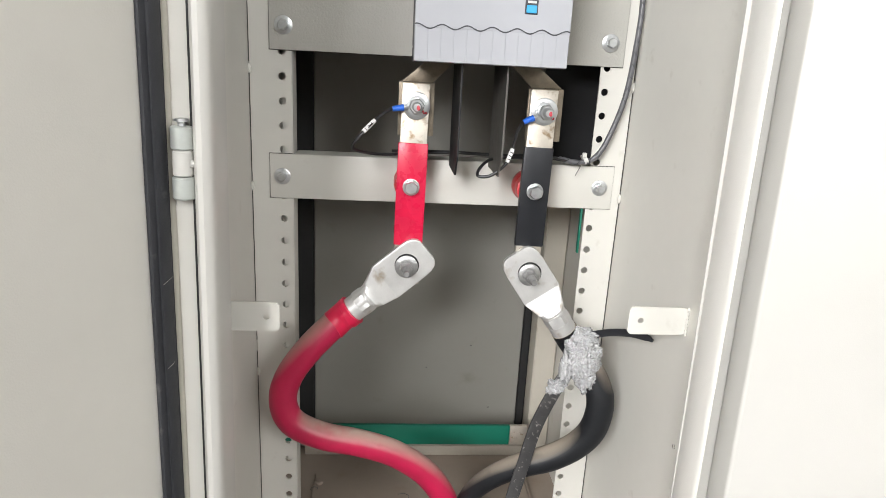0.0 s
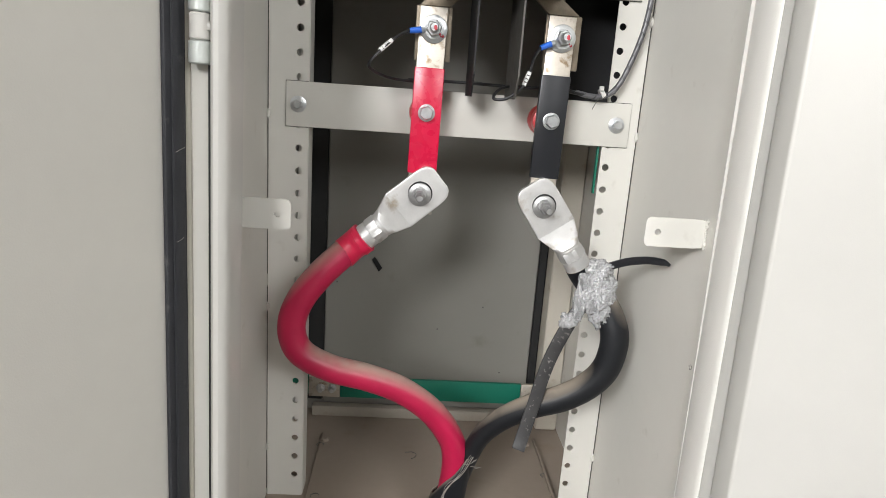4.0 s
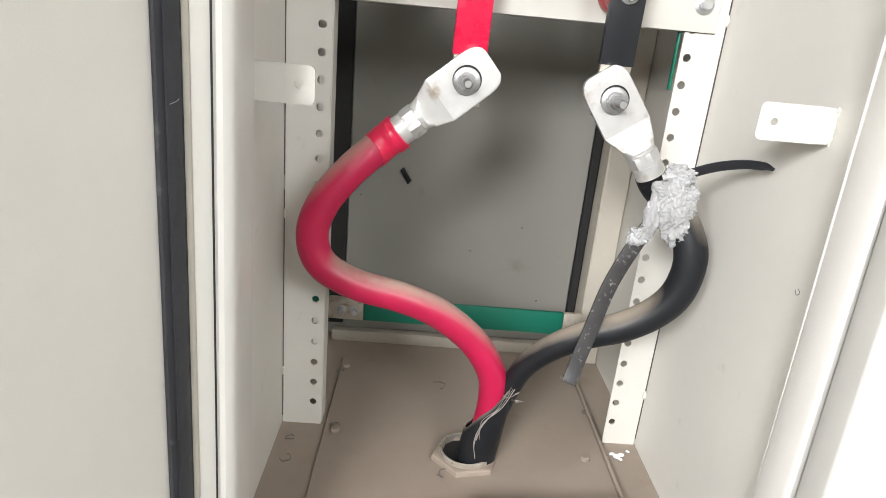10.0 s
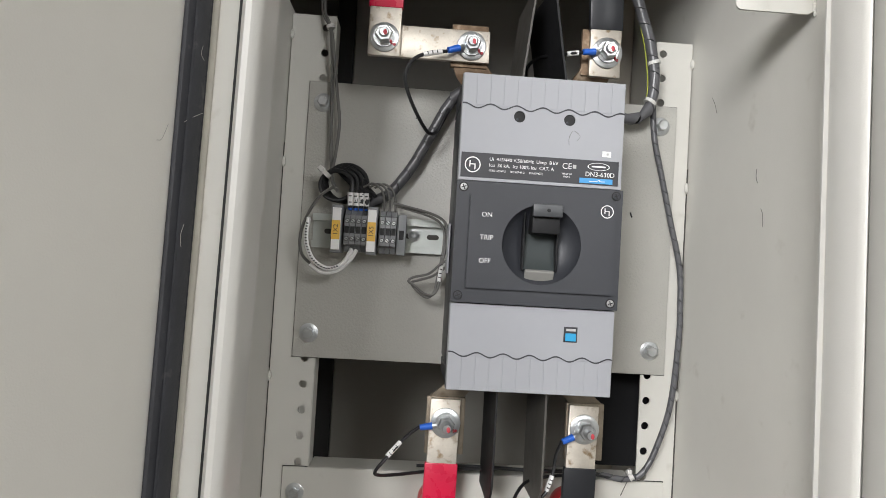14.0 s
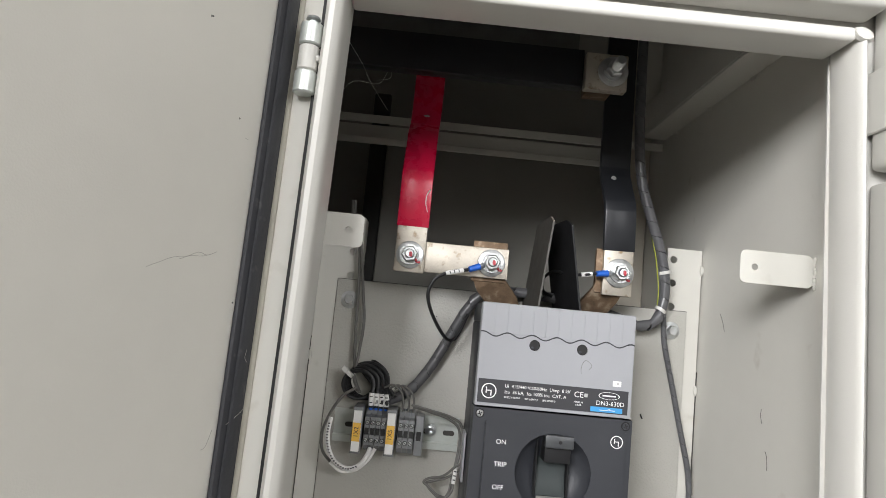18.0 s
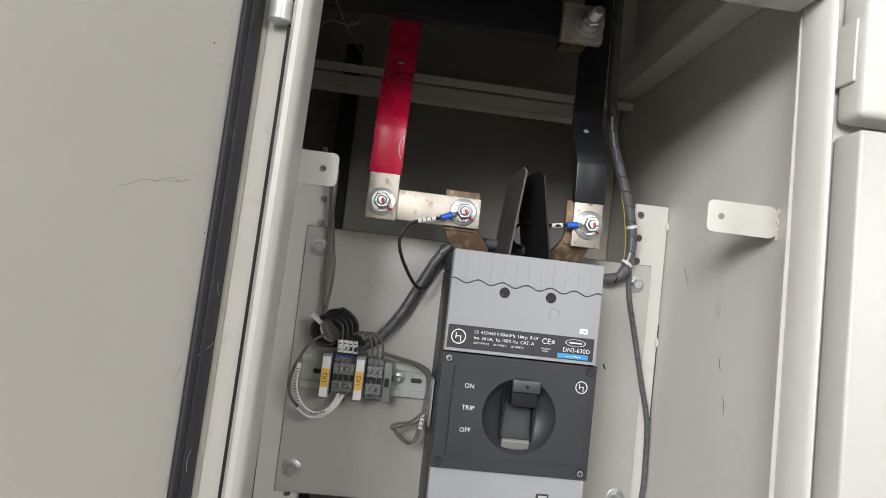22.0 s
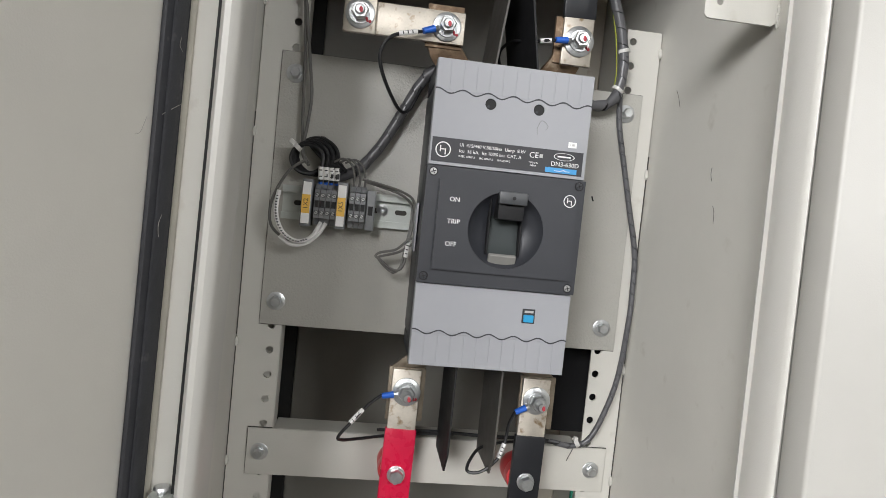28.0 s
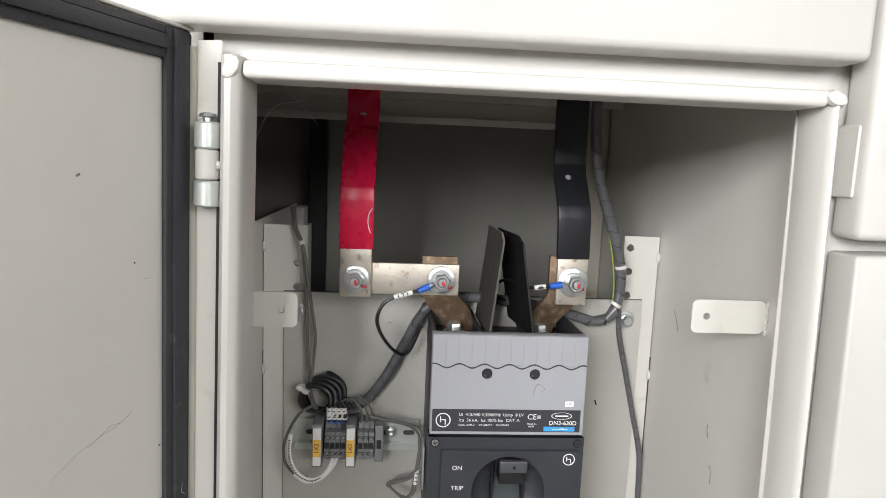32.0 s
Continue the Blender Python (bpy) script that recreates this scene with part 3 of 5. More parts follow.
for x, z in ((0.0835, 1.6755), (0.0848, 1.6750), (0.0278, 1.5165), (0.047, 1.628)):
    door_part("speck", moved(lathe([(0, 0), (0.0007, 0), (0.0004, 0.0003), (0, 0.0004)], 7), Matrix.Translation((x, 0, z)) @ Matrix.Rotation(radians(-90), 4, "X")), WIRE, "small dark speck")


for zc in (1.6820, 1.1935):
    hinge = thing("door_hinge", "zinc-plated barrel hinge with a painted middle knuckle on the door edge", "hinge", group="door hinges")
    hm = LEFT_LEAN @ Matrix.Translation((-0.1885, 0.4540, 0))
    for k, (z0, z1, mm, rr) in enumerate(((zc + 0.0090, zc + 0.0242, RAILZINC, 0.0074), (zc - 0.0086, zc + 0.0086, WHITE, 0.0067), (zc - 0.0242, zc - 0.0090, RAILZINC, 0.0074))):
        bm = lathe([(0, z0), (rr - 0.001, z0), (rr, z0 + 0.001), (rr, z1 - 0.001), (rr - 0.001, z1), (0, z1)], 24, hm)
        if k == 1:
            add_lathe(bm, [(0, 0), (0.003, 0), (0.002, 0.0025), (0, 0.003)], 8, hm @ Matrix.Translation((0.0060, -0.002, zc)) @ Matrix.Rotation(radians(90), 4, "Y"))
        part("knuckle", bm, mm, hinge, "" if k != 1 else "cream painted knuckle")
    part("pin_head", lathe([(0, zc + 0.0242), (0.0026, zc + 0.0242), (0.0026, zc + 0.0265), (0.0050, zc + 0.0273), (0.0042, zc + 0.0290), (0, zc + 0.0298)], 16, hm), ZINC, hinge)
    part("leaf", moved(box(-0.002, 0.002, 0.007, 0.0155, zc - 0.02, zc + 0.02), hm), WHITE, hinge)

# slotted uprights
PITCH = 0.0258
holes = [1.3 + PITCH * k for k in range(-24, 13)]
for name, x0, x1, cx in (("left", -0.2119, -0.1685, -0.178), ("right", 0.1655, 0.2037, 0.1725)):
    up = thing("slotted_upright", "cream steel upright punched with a row of round holes", "upright", group="uprights")
    part("web", holed_strip(bmesh.new(), x0, x1, cx, FLOOR_Z, 1.622, holes, 0.0040, 0.735, 0.002), CREAM, up, smooth=False)
    e = x1 if name == "left" else x0
    for z in (0.72, 0.905, 1.13, 1.255, 1.47, 1.60):
        wx = x0 + 0.0004 if name == "left" else x1 - 0.0004
        part("weld", lathe([(0, -0.0022), (0.0020, -0.0016), (0.0030, 0.0), (0.0022, 0.0016), (0, 0.0022)], 9, front(wx, 0.7335, z) @ Matrix.Diagonal((0.8, 1.9, 1, 1))), CREAM, up)
    if name == "left":
        part("flange", box(e - 0.001, e + 0.001, 0.7375, 0.765, FLOOR_Z, 1.622, 0.0006, 1), CREAM, up)

# black sheet added to keep the gap behind the right upright black, beside the breaker's lower terminals
sheet = thing("insulating_sheet", "black sheet added to fill the dark gap behind the upright and breaker terminals", "insulating sheet")
part("panel", box(0.118, 0.2035, 0.790, 0.792, 1.165, 1.318, 0.0005, 1), BLACKPLASTIC, sheet)
part("folded_edge", box(0.2012, 0.2035, 0.7385, 0.7895, 1.165, 1.318, 0.0005, 1), BLACKPLASTIC, sheet)

# shade painted in the joints between uprights and side walls, broken by welds
joint = thing("joint_dirt", "dark strips painting the shade in the joints beside the uprights", "joint")
joint["kind"] = "structure"
for x0, x1 in ((-0.2127, -0.2120), (0.2038, 0.2047)):
    for z0, z1 in ((0.66, 0.93), (0.945, 1.25), (1.262, 1.49)):
        part("line", box(x0, x1, 0.7342, 0.7372, z0, z1), SEAM, joint)


def holed_tab(x0, x1, z0, z1, cx, cz, r, y, thick, rad=0.0045, n=64):
    """A small flat plate with rounded corners and one round hole."""
    bm = bmesh.new()
    mx, mz, hx, hz = (x0 + x1) / 2, (z0 + z1) / 2, (x1 - x0) / 2, (z1 - z0) / 2

    def inside(x, z):
        dx, dz = max(abs(x - mx) - (hx - rad), 0.0), max(abs(z - mz) - (hz - rad), 0.0)
        return dx * dx + dz * dz <= rad * rad and abs(x - mx) <= hx and abs(z - mz) <= hz

    rings = [[], [], [], []]
    for k in range(n):
        c, s = math.cos(2 * math.pi * k / n), math.sin(2 * math.pi * k / n)
        lo, hi = 0.0, 0.1
        for _ in range(30):
            mid = (lo + hi) / 2
            lo, hi = (mid, hi) if inside(cx + c * mid, cz + s * mid) else (lo, mid)
        for ring, d, yy in ((0, r, y), (1, lo, y), (2, lo, y + thick), (3, r, y + thick)):
            rings[ring].append(bm.verts.new((cx + c * d, yy, cz + s * d)))
    for q in range(4):
        a, b = rings[q], rings[(q + 1) % 4]
        for k in range(n):
            bm.faces.new((a[k], a[(k + 1) % n], b[(k + 1) % n], b[k]))
    return bm


# tabs with a hole, welded to the side walls
for x0, x1, cx, z in ((XL + 0.0005, -0.149, -0.160, 1.058), (XL + 0.0005, -0.1475, -0.159, 1.5825), (0.151, XR - 0.0005, 0.162, 1.0615), (0.1455, XR - 0.0005, 0.157, 1.585)):
    tab = thing("fixing_tab", "small cream steel tab with one hole, welded to the side wall", "bracket", group="fixing tabs")
    h = 0.0128
    part("plate", holed_tab(x0, x1, z - h, z + h, cx, z, 0.0026, 0.529, 0.002), CREAM, tab)
    wx = XL + 0.001 if x0 < 0 else XR - 0.001
    wb = bmesh.new()
    zz = z - h + 0.001
    while zz < z + h - 0.001:
        s = random.uniform(0.5, 1.0)
        add_lathe(wb, [(0, -0.002), (0.0014, -0.001), (0.0017, 0.0005), (0, 0.002)], 7, Matrix.Translation((wx, 0.5287 + random.uniform(-0.0005, 0.0005), zz)) @ Matrix.Diagonal((s, s, s * 1.6, 1)))
        zz += random.uniform(0.0015, 0.0036)
    part("weld", wb, CREAM, tab, "lumpy weld bead")

# device plate
plate = thing("mounting_plate", "cream stippled steel mounting plate bolted to the uprights", "mounting plate")
part("sheet", box(-0.1905, 0.189, 0.7320, 0.7342, 1.2755, 1.5535, 0.0009, 2), PLATE, plate)
# dark rim stands in for contact shade round the plate
part("joint_dirt", box(-0.1911, 0.1896, 0.7343, 0.7348, 1.2749, 1.5541), SEAM, plate, "dark line painting the shade in the joint round the plate")
for x, z in ((-0.1755, 1.3), (-0.1755, 1.532), (0.172, 1.3), (0.172, 1.532)):
    bolt_head(x, 0.7325, z, 0.0055, 0.0095, plate, spin=random.uniform(0, 60))

# cross bar with the two standoff insulators
bar = thing("cross_bar", "cream folded steel cross bar bolted to the uprights", "cross bar")
part("web", box(-0.1925, 0.1935, 0.7320, 0.7342, 1.1175, 1.1665, 0.0008, 2), CREAM, bar)
# dark rims stand in for contact shade behind the bar ends
for x0, x1 in ((-0.1931, -0.1680), (0.1625, 0.1941)):
    part("joint_dirt", box(x0, x1, 0.7343, 0.7348, 1.1169, 1.1671), SEAM, bar, "dark line painting the shade behind the bar end")
part("flange", box(-0.167, 0.1640, 0.7346, 0.77, 1.1645, 1.1665, 0.0006, 1), CREAM, bar)
part("flange", box(-0.167, 0.1615, 0.7346, 0.77, 1.1175, 1.1195, 0.0006, 1), CREAM, bar)
for x in (-0.179, 0.178):
    bolt_head(x, 0.7325, 1.142, 0.005, 0.009, bar, spin=random.uniform(0, 60))


# ---- circuit breaker ----
breaker = thing("circuit_breaker", "light and dark grey moulded circuit breaker, toggle up, on the plate", "circuit breaker")
BX0, BX1, BW = -0.0425, 0.099, 0.1415
base = part("base", box(BX0 + 0.001, BX1 - 0.001, 0.645, 0.7322, 1.285, 1.522, 0.002), DARKPLASTIC, breaker, "dark grey base")
for z0, z1 in ((1.5225, 1.5405), (1.2705, 1.2845)):
    for x in (BX0 + 0.001, BX0 + 0.0435, BX0 + 0.0945, BX1 - 0.004):
        part("pole_wall", box(x, x + 0.003, 0.6375, 0.728, z0, z1, 0.0005, 1), DARKPLASTIC, breaker)


def cover(name, z0, z1, rib0, rib1, wave_z, holes_z):
    """A grey end cover: plain skin, a wavy joint line and a field of fine ribs."""
    ob = part(name, box(BX0, BX1, 0.625, 0.637, z0, z1, 0.0012), GREYPLASTIC, breaker, "light grey ribbed end cover")
    rb = bmesh.new()
    n = 12
    for i in range(n):
        a = BX0 + 0.0006 + (BW - 0.0012) * i / n
        add_box(rb, a, a + (BW - 0.0012) / n, 0.6236, 0.6252, rib0, rib1, 0.00022, 1)
    part("rib_field", rb, GREYPLASTIC, ob)
    s0, s1 = (z0 + 0.0006, rib0) if rib0 > z0 + 0.01 else (rib1, z1 - 0.0006)
    if holes_z:
        sk = box(BX0 + 0.0006, BX1 - 0.0006, 0.6235, 0.6249, s0, holes_z - 0.0075, 0.0, 1)
        hs = holed_strip(bmesh.new(), holes_z - 0.0075, s1, holes_z, BX0 + 0.0006, BX1 - 0.0006, [0.0075, 0.0510], 0.0050, 0.6235, 0.0014, 16)
        part("hole_strip", moved(hs, Matrix(((0, 0, 1, 0), (0, 1, 0, 0), (1, 0, 0, 0), (0, 0, 0, 1)))), GREYPLASTIC, ob, smooth=False)
        for x in (0.0075, 0.0510):
            # shallow well; the black disc paints the shade of a deep one
            part("screw_well", lathe([(0, 0.0004), (0.0051, 0.0004), (0.0051, 0), (0, 0)], 16, front(x, 0.6252, holes_z)), BLACKGAP, ob, "black disc painting the shade in a screw well")
            part("screw", lathe([(0, 0), (0.0014, 0.0003), (0.0009, 0.0006), (0, 0.0007)], 8, front(x - 0.0016, 0.6249, holes_z - 0.0022)), DARKPLASTIC, ob)
    else:
        sk = box(BX0 + 0.0006, BX1 - 0.0006, 0.6235, 0.6249, s0, s1, 0.0, 1)
    part("skin", sk, GREYPLASTIC, ob)
    wb = bmesh.new()
    pts = []
    for i in range(121):
        x = BX0 + 0.0004 + (BW - 0.0008) * i / 120
        pts.append((x, wave_z + 0.0019 * math.cos(2 * math.pi * (x - BX0) / 0.0226 - 0.6)))
    for a, b in zip(pts, pts[1:]):
        wb.faces.new([wb.verts.new(v) for v in ((a[0], 0.6231, a[1] - 0.0006), (b[0], 0.6231, b[1] - 0.0006), (b[0], 0.6231, b[1] + 0.0006), (a[0], 0.6231, a[1] + 0.0006))])
    bmesh.ops.remove_doubles(wb, verts=wb.verts, dist=1e-6)
    ex = bmesh.ops.extrude_face_region(wb, geom=wb.faces[:])
    bmesh.ops.translate(wb, vec=(0, 0.0006, 0), verts=[v for v in ex["geom"] if isinstance(v, bmesh.types.BMVert)])
    part("wave_joint", wb, DARKINK, ob, "dark wavy joint line", smooth=False)
    return ob


top = cover("top_cover", 1.4478, 1.541, 1.5135, 1.5404, 1.5125, 1.5055)
cover("bottom_cover", 1.27, 1.3442, 1.2706, 1.3, 1.3008, None)

# rating label
lab = part("rating_label", box(-0.0405, 0.0955, 0.6229, 0.6235, 1.4512, 1.4722, 0.0002, 1), DARKINK, breaker, "dark rating label with white print")
LY = 0.62275
for text, size, x, z in (("Ui  415/440 V,50/60Hz  Uimp  8 kV", 0.0041, -0.0165, 1.4672), ("Icu  36 kA,  Ics 100% Icu  CAT. A", 0.0041, -0.0165, 1.4620), ("IS/IEC 60947-2      IEC 60947-2      EN 60947-2", 0.0024, -0.0165, 1.4574), ("CE", 0.0072, 0.0462, 1.4655), ("MADE IN", 0.0021, 0.0465, 1.4589), ("INDIA", 0.0021, 0.0477, 1.4565), ("DN3-630D", 0.0056, 0.0665, 1.4599)):
    letters(text, size, x, LY, z, INK, lab)
part("blue_bar", box(0.0618, 0.0906, 0.6224, 0.6228, 1.4522, 1.4566, 0.0001, 1), LABELBLUE, lab, "blue print bar")
part("switch_symbol", tube([(0.070, 0.6222, 1.4539), (0.076, 0.6222, 1.4540), (0.079, 0.6222, 1.4552), (0.0795, 0.6222, 1.4541), (0.084, 0.6222, 1.4541)], 0.0003, 6, 3), INK, lab)
part("bars", box(0.0555, 0.0585, 0.6224, 0.6228, 1.4640, 1.4672, 0.0001, 1), PALEGREY, lab)


def ring_mark(x, y, z, r, parent, bars=True):
    bm = lathe([(r * 0.86, 0.0), (r, 0.0), (r, 0.0002), (r * 0.86, 0.0002), (r * 0.86, 0.0)], 32, front(x, y, z))
    if bars:
        for dx, dz, w, h in ((-0.35, 0.1, 0.14, 0.8), (0.0, 0.05, 0.7, 0.13), (0.3, -0.25, 0.14, 0.75)):
            add_box(bm, x + (dx - w / 2) * r, x + (dx + w / 2) * r, y - 0.0002, y, z + (dz - h / 2) * r, z + (dz + h / 2) * r)
    return part("emblem", bm, INK, parent, "white round emblem", smooth=False)


ring_mark(-0.0305, 0.6229, 1.4618, 0.0068, lab)
el = lathe([(0.0042, 0), (0.0046, 0), (0.0046, 0.0002), (0.0042, 0.0002), (0.0042, 0)], 28, front(0, 0, 0))
part("oval_mark", moved(el, Matrix.Translation((0.0780, 0.6229, 1.4668)) @ Matrix.Diagonal((2.1, 1, 0.72, 1))), INK, lab)
part("bars", box(0.072, 0.084, 0.6224, 0.6229, 1.4662, 1.4674), INK, lab)
stk = part("sticker", box(0.0808, 0.0884, 0.6231, 0.6235, 1.4757, 1.4806), INK, breaker, "small white sticker")
for x0, x1 in ((0.0826, 0.0830), (0.0843, 0.0864)):
    part("bars", box(x0, x1, 0.6229, 0.6231, 1.4772, 1.4791), PALEGREY, stk)
part("pen_mark", tube([(0.0515, 0.6234, 1.484), (0.0512, 0.6234, 1.490), (0.0545, 0.6234, 1.4965), (0.0605, 0.6234, 1.4925), (0.0585, 0.6234, 1.4885)], 0.00018, 5, 5), WIRE, breaker, "thin pencil mark")

# centre cover with the round toggle well
CX, CZ, CR = 0.031, 1.3965, 0.034
cc = part("centre_cover", holed_strip(bmesh.new(), BX0 - 0.0004, BX1 + 0.0004, CX, 1.3448, 1.4472, [CZ], CR, 0.6195, 0.025, 48), DARKPLASTIC, breaker, "dark grey centre cover", smooth=False)
part("panel", holed_strip(bmesh.new(), -0.0312, 0.0937, CX, 1.3572, 1.4362, [CZ], CR - 0.0003, 0.6165, 0.0028, 48), DARKPLASTIC, cc, smooth=False)
well = lathe([(CR, 0.0), (CR * 0.93, -0.004), (CR * 0.8, -0.0085), (CR * 0.62, -0.012), (CR * 0.4, -0.0145), (0, -0.0155)], 48, front(CX, 0.6168, CZ))
part("toggle_well", well, DARKPLASTIC, cc, "round bowl-shaped toggle well")
sl = bmesh.new()
prof = [(0.6285, 1.4225), (0.6305, 1.41), (0.6305, 1.395), (0.628, 1.383), (0.6235, 1.3755)]
for (ya, za), (yb, zb) in zip(prof, prof[1:]):
    sl.faces.new([sl.verts.new(v) for v in ((0.0175, ya, za), (0.0445, ya, za), (0.0445, yb, zb), (0.0175, yb, zb))])
bmesh.ops.remove_doubles(sl, verts=sl.verts, dist=1e-6)
ex = bmesh.ops.extrude_face_region(sl, geom=sl.faces[:])
bmesh.ops.translate(sl, vec=(0, 0.004, 0), verts=[v for v in ex["geom"] if isinstance(v, bmesh.types.BMVert)])
part("slide", sl, SLIDE, cc, "dark greenish slide behind the toggle")
part("slot_side", box(0.0158, 0.0174, 0.6215, 0.634, 1.374, 1.424, 0.0005, 1), BLACKPLASTIC, cc)
part("slot_side", box(0.0446, 0.0462, 0.6215, 0.634, 1.374, 1.424, 0.0005, 1), BLACKPLASTIC, cc)
part("slot_ramp", moved(box(-0.0125, 0.0125, -0.002, 0.002, -0.0075, 0.0075, 0.0008, 1), pose(CX, 0.6232, 1.3683, 28, 0, 0)), RAMP, cc, "grey ramp below the slot")
tg = part("toggle", box(0.0205, 0.0455, 0.606, 0.6115, 1.4195, 1.4305, 0.0012), TOGGLE, breaker, "dark grey toggle in the upper position")
part("toggle_neck", prism([(0.0215, 1.4060), (0.0445, 1.4060), (0.0445, 1.4285), (0.0215, 1.4285)], 0.6117, 0.631, 0.001), BLACKPLASTIC, tg)
part("toggle_pin", lathe([(0, 0), (0.0016, 0), (0.0016, 0.0004), (0, 0.0004)], 10, front(0.0335, 0.6061, 1.425)), BLACKPLASTIC, tg)
for text, x, z in (("ON", -0.0212, 1.4192), ("TRIP", -0.0216, 1.4000), ("OFF", -0.0216, 1.3803)):
    letters(text, 0.0058, x, 0.6163, z, INK, cc)
ring_mark(0.0855, 0.6164, 1.4280, 0.0056, cc)
for x, z, m2 in ((-0.0372, 1.4420, SCREW), (0.0935, 1.4420, DARKPLASTIC), (-0.0372, 1.3505, DARKPLASTIC), (0.0928, 1.3505, SCREW)):
    part("screw_seat", lathe([(0, 0.0002), (0.0041, 0.0002), (0.0041, -0.0003), (0, -0.0003)], 18, front(x, 0.6194, z)), BLACKPLASTIC, cc)
    sc = lathe([(0, 0.0003), (0.0031, 0.0003), (0.0029, 0.0010), (0, 0.0013)], 14, front(x, 0.6194, z))
    scr = part("screw", sc, m2, cc)
    slot = bmesh.new()
    for spin in (20, 110):
        add_box(slot, -0.0022, 0.0022, -0.0004, 0.0004, 0.0006, 0.00135)
        bmesh.ops.transform(slot, matrix=front(x, 0.6194, z, spin), verts=slot.verts[-8:])
    part("cross_slot", slot, BLACKGAP, scr, smooth=False)
part("button_frame", box(0.0555, 0.0672, 0.6230, 0.6236, 1.3155, 1.3285, 0.0002, 1), DARKINK, breaker, "dark button frame")
part("test_button", box(0.0567, 0.0660, 0.6215, 0.6232, 1.3165, 1.3232, 0.0005, 1), CYAN, breaker, "blue trip button")
part("button_print", box(0.0575, 0.0655, 0.6226, 0.6231, 1.3250, 1.3270), PALEGREY, breaker)

# thin insulating sheets between the poles: (x at the foot, x at the free end, shift of the rear edge, foot z, end z)
for xa, xb, yaw, za, zb, mm in ((0.0040, 0.0040, 0.0, 1.270, 1.163, BLACKPLASTIC), (0.0475, 0.0475, 0.0, 1.270, 1.163, GREYBARRIER), (0.0103, 0.0200, -0.002, 1.535, 1.630, GREYBARRIER), (0.0515, 0.0360, -0.009, 1.535, 1.628, BLACKPLASTIC)):
    b = thing("phase_barrier", ("black" if mm is BLACKPLASTIC else "dusty grey") + " plastic phase barrier slotted into the breaker", "phase barrier", group="phase barriers")
    end = zb - za
    out = [(0.640, 0.0), (0.722, 0.0), (0.722, end), (0.655, end), (0.640, end * (0.80 if end < 0 else 0.93))]
    bm = bmesh.new()
    va = [bm.verts.new((xa + (xb - xa) * h / end + yaw * (y - 0.640) / 0.082 - 0.0009, y, za + h)) for y, h in out]
    vb = [bm.verts.new((xa + (xb - xa) * h / end + yaw * (y - 0.640) / 0.082 + 0.0009, y, za + h)) for y, h in out]
    bm.faces.new(va)
    bm.faces.new(vb[::-1])
    for i in range(len(out)):
        bm.faces.new((va[i], va[(i + 1) % len(out)], vb[(i + 1) % len(out)], vb[i]))
    part("sheet", bm, mm, b, smooth=False)


# ---- busbars ----
def lower_bar(cx, sleeve, colour, s0, s1):
    s = thing("busbar", colour + " sleeved flat busbar with bare tinned ends, bolted to a standoff", "busbar", group="lower busbars")
    tilt = Matrix.Translation((cx, 0, 1.143)) @ Matrix.Rotation(radians(1.0), 4, "Y")
    part("bar", moved(box(-0.0142, 0.0142, 0.690, 0.6955, -0.108, 0.106, 0.0008), tilt), TIN, s, "bare tinned copper")
    part("sleeve", moved(box(-0.0156, 0.0156, 0.6889, 0.6966, s0 - 1.143, s1 - 1.143, 0.0012), tilt), sleeve, s)
    bolt_head(cx, 0.6888, 1.143, 0.0075, 0.0090, s, spin=20)
    stud_nut(cx + 0.0025, 0.6898, 1.227, s, 0.013, 0.0080, 0.0140, True)
    return s


lower_bar(-0.0385, REDSLEEVE, "red", 1.079, 1.189)
lower_bar(0.0940, BLACKSLEEVE, "black", 1.082, 1.190)
for cx, bx in ((-0.036, -0.006), (0.0985, 0.071)):
    sp = thing("terminal_spreader", "cranked tinned copper link from breaker terminal to busbar", "busbar link", group="terminal links")
    part("pad", box(cx - 0.0185, cx + 0.0185, 0.6963, 0.7015, 1.196, 1.250, 0.0008), DIRTYTIN, sp)
    part("crank", prism([(cx - 0.016, 1.2503), (cx + 0.016, 1.2503), (bx + 0.012, 1.276), (bx - 0.016, 1.276)], 0.6963, 0.7010, 0.0006), DIRTYTIN, sp)
for cx in (-0.0385, 0.0940):
    ins = thing("standoff_insulator", "red moulded resin standoff insulator on the cross bar", "insulator", group="standoff insulators")
    part("body", lathe([(0, 0), (0.0165, 0), (0.0175, 0.003), (0.0175, 0.012), (0.0150, 0.018), (0.0175, 0.024), (0.0165, 0.034), (0.012, 0.0355), (0, 0.0355)], 32, front(cx - 0.001, 0.7324, 1.143)), REDRESIN, ins)

# upper busbars: cranked flat bars
red_up = thing("busbar", "red sleeved cranked busbar with bare tinned end", "busbar", group="upper busbars")
part("bar", strap([(-0.1145, 0.670, 1.5635), (-0.1145, 0.670, 1.60), (-0.1145, 0.670, 1.612)], 0.0295, 0.0055), TIN, red_up, "bare tinned end")
part("sleeve", strap([(-0.1145, 0.670, 1.6085), (-0.1145, 0.670, 1.655), (-0.1145, 0.671, 1.664), (-0.1140, 0.700, 1.713), (-0.1135, 0.7145, 1.724), (-0.113, 0.7165, 1.74), (-0.112, 0.717, 1.86), (-0.112, 0.717, 1.95)], 0.0315, 0.0072), REDSLEEVE, red_up)
stud_nut(-0.1145, 0.6672, 1.5805, red_up, 0.004, 0.0080, 0.0135)
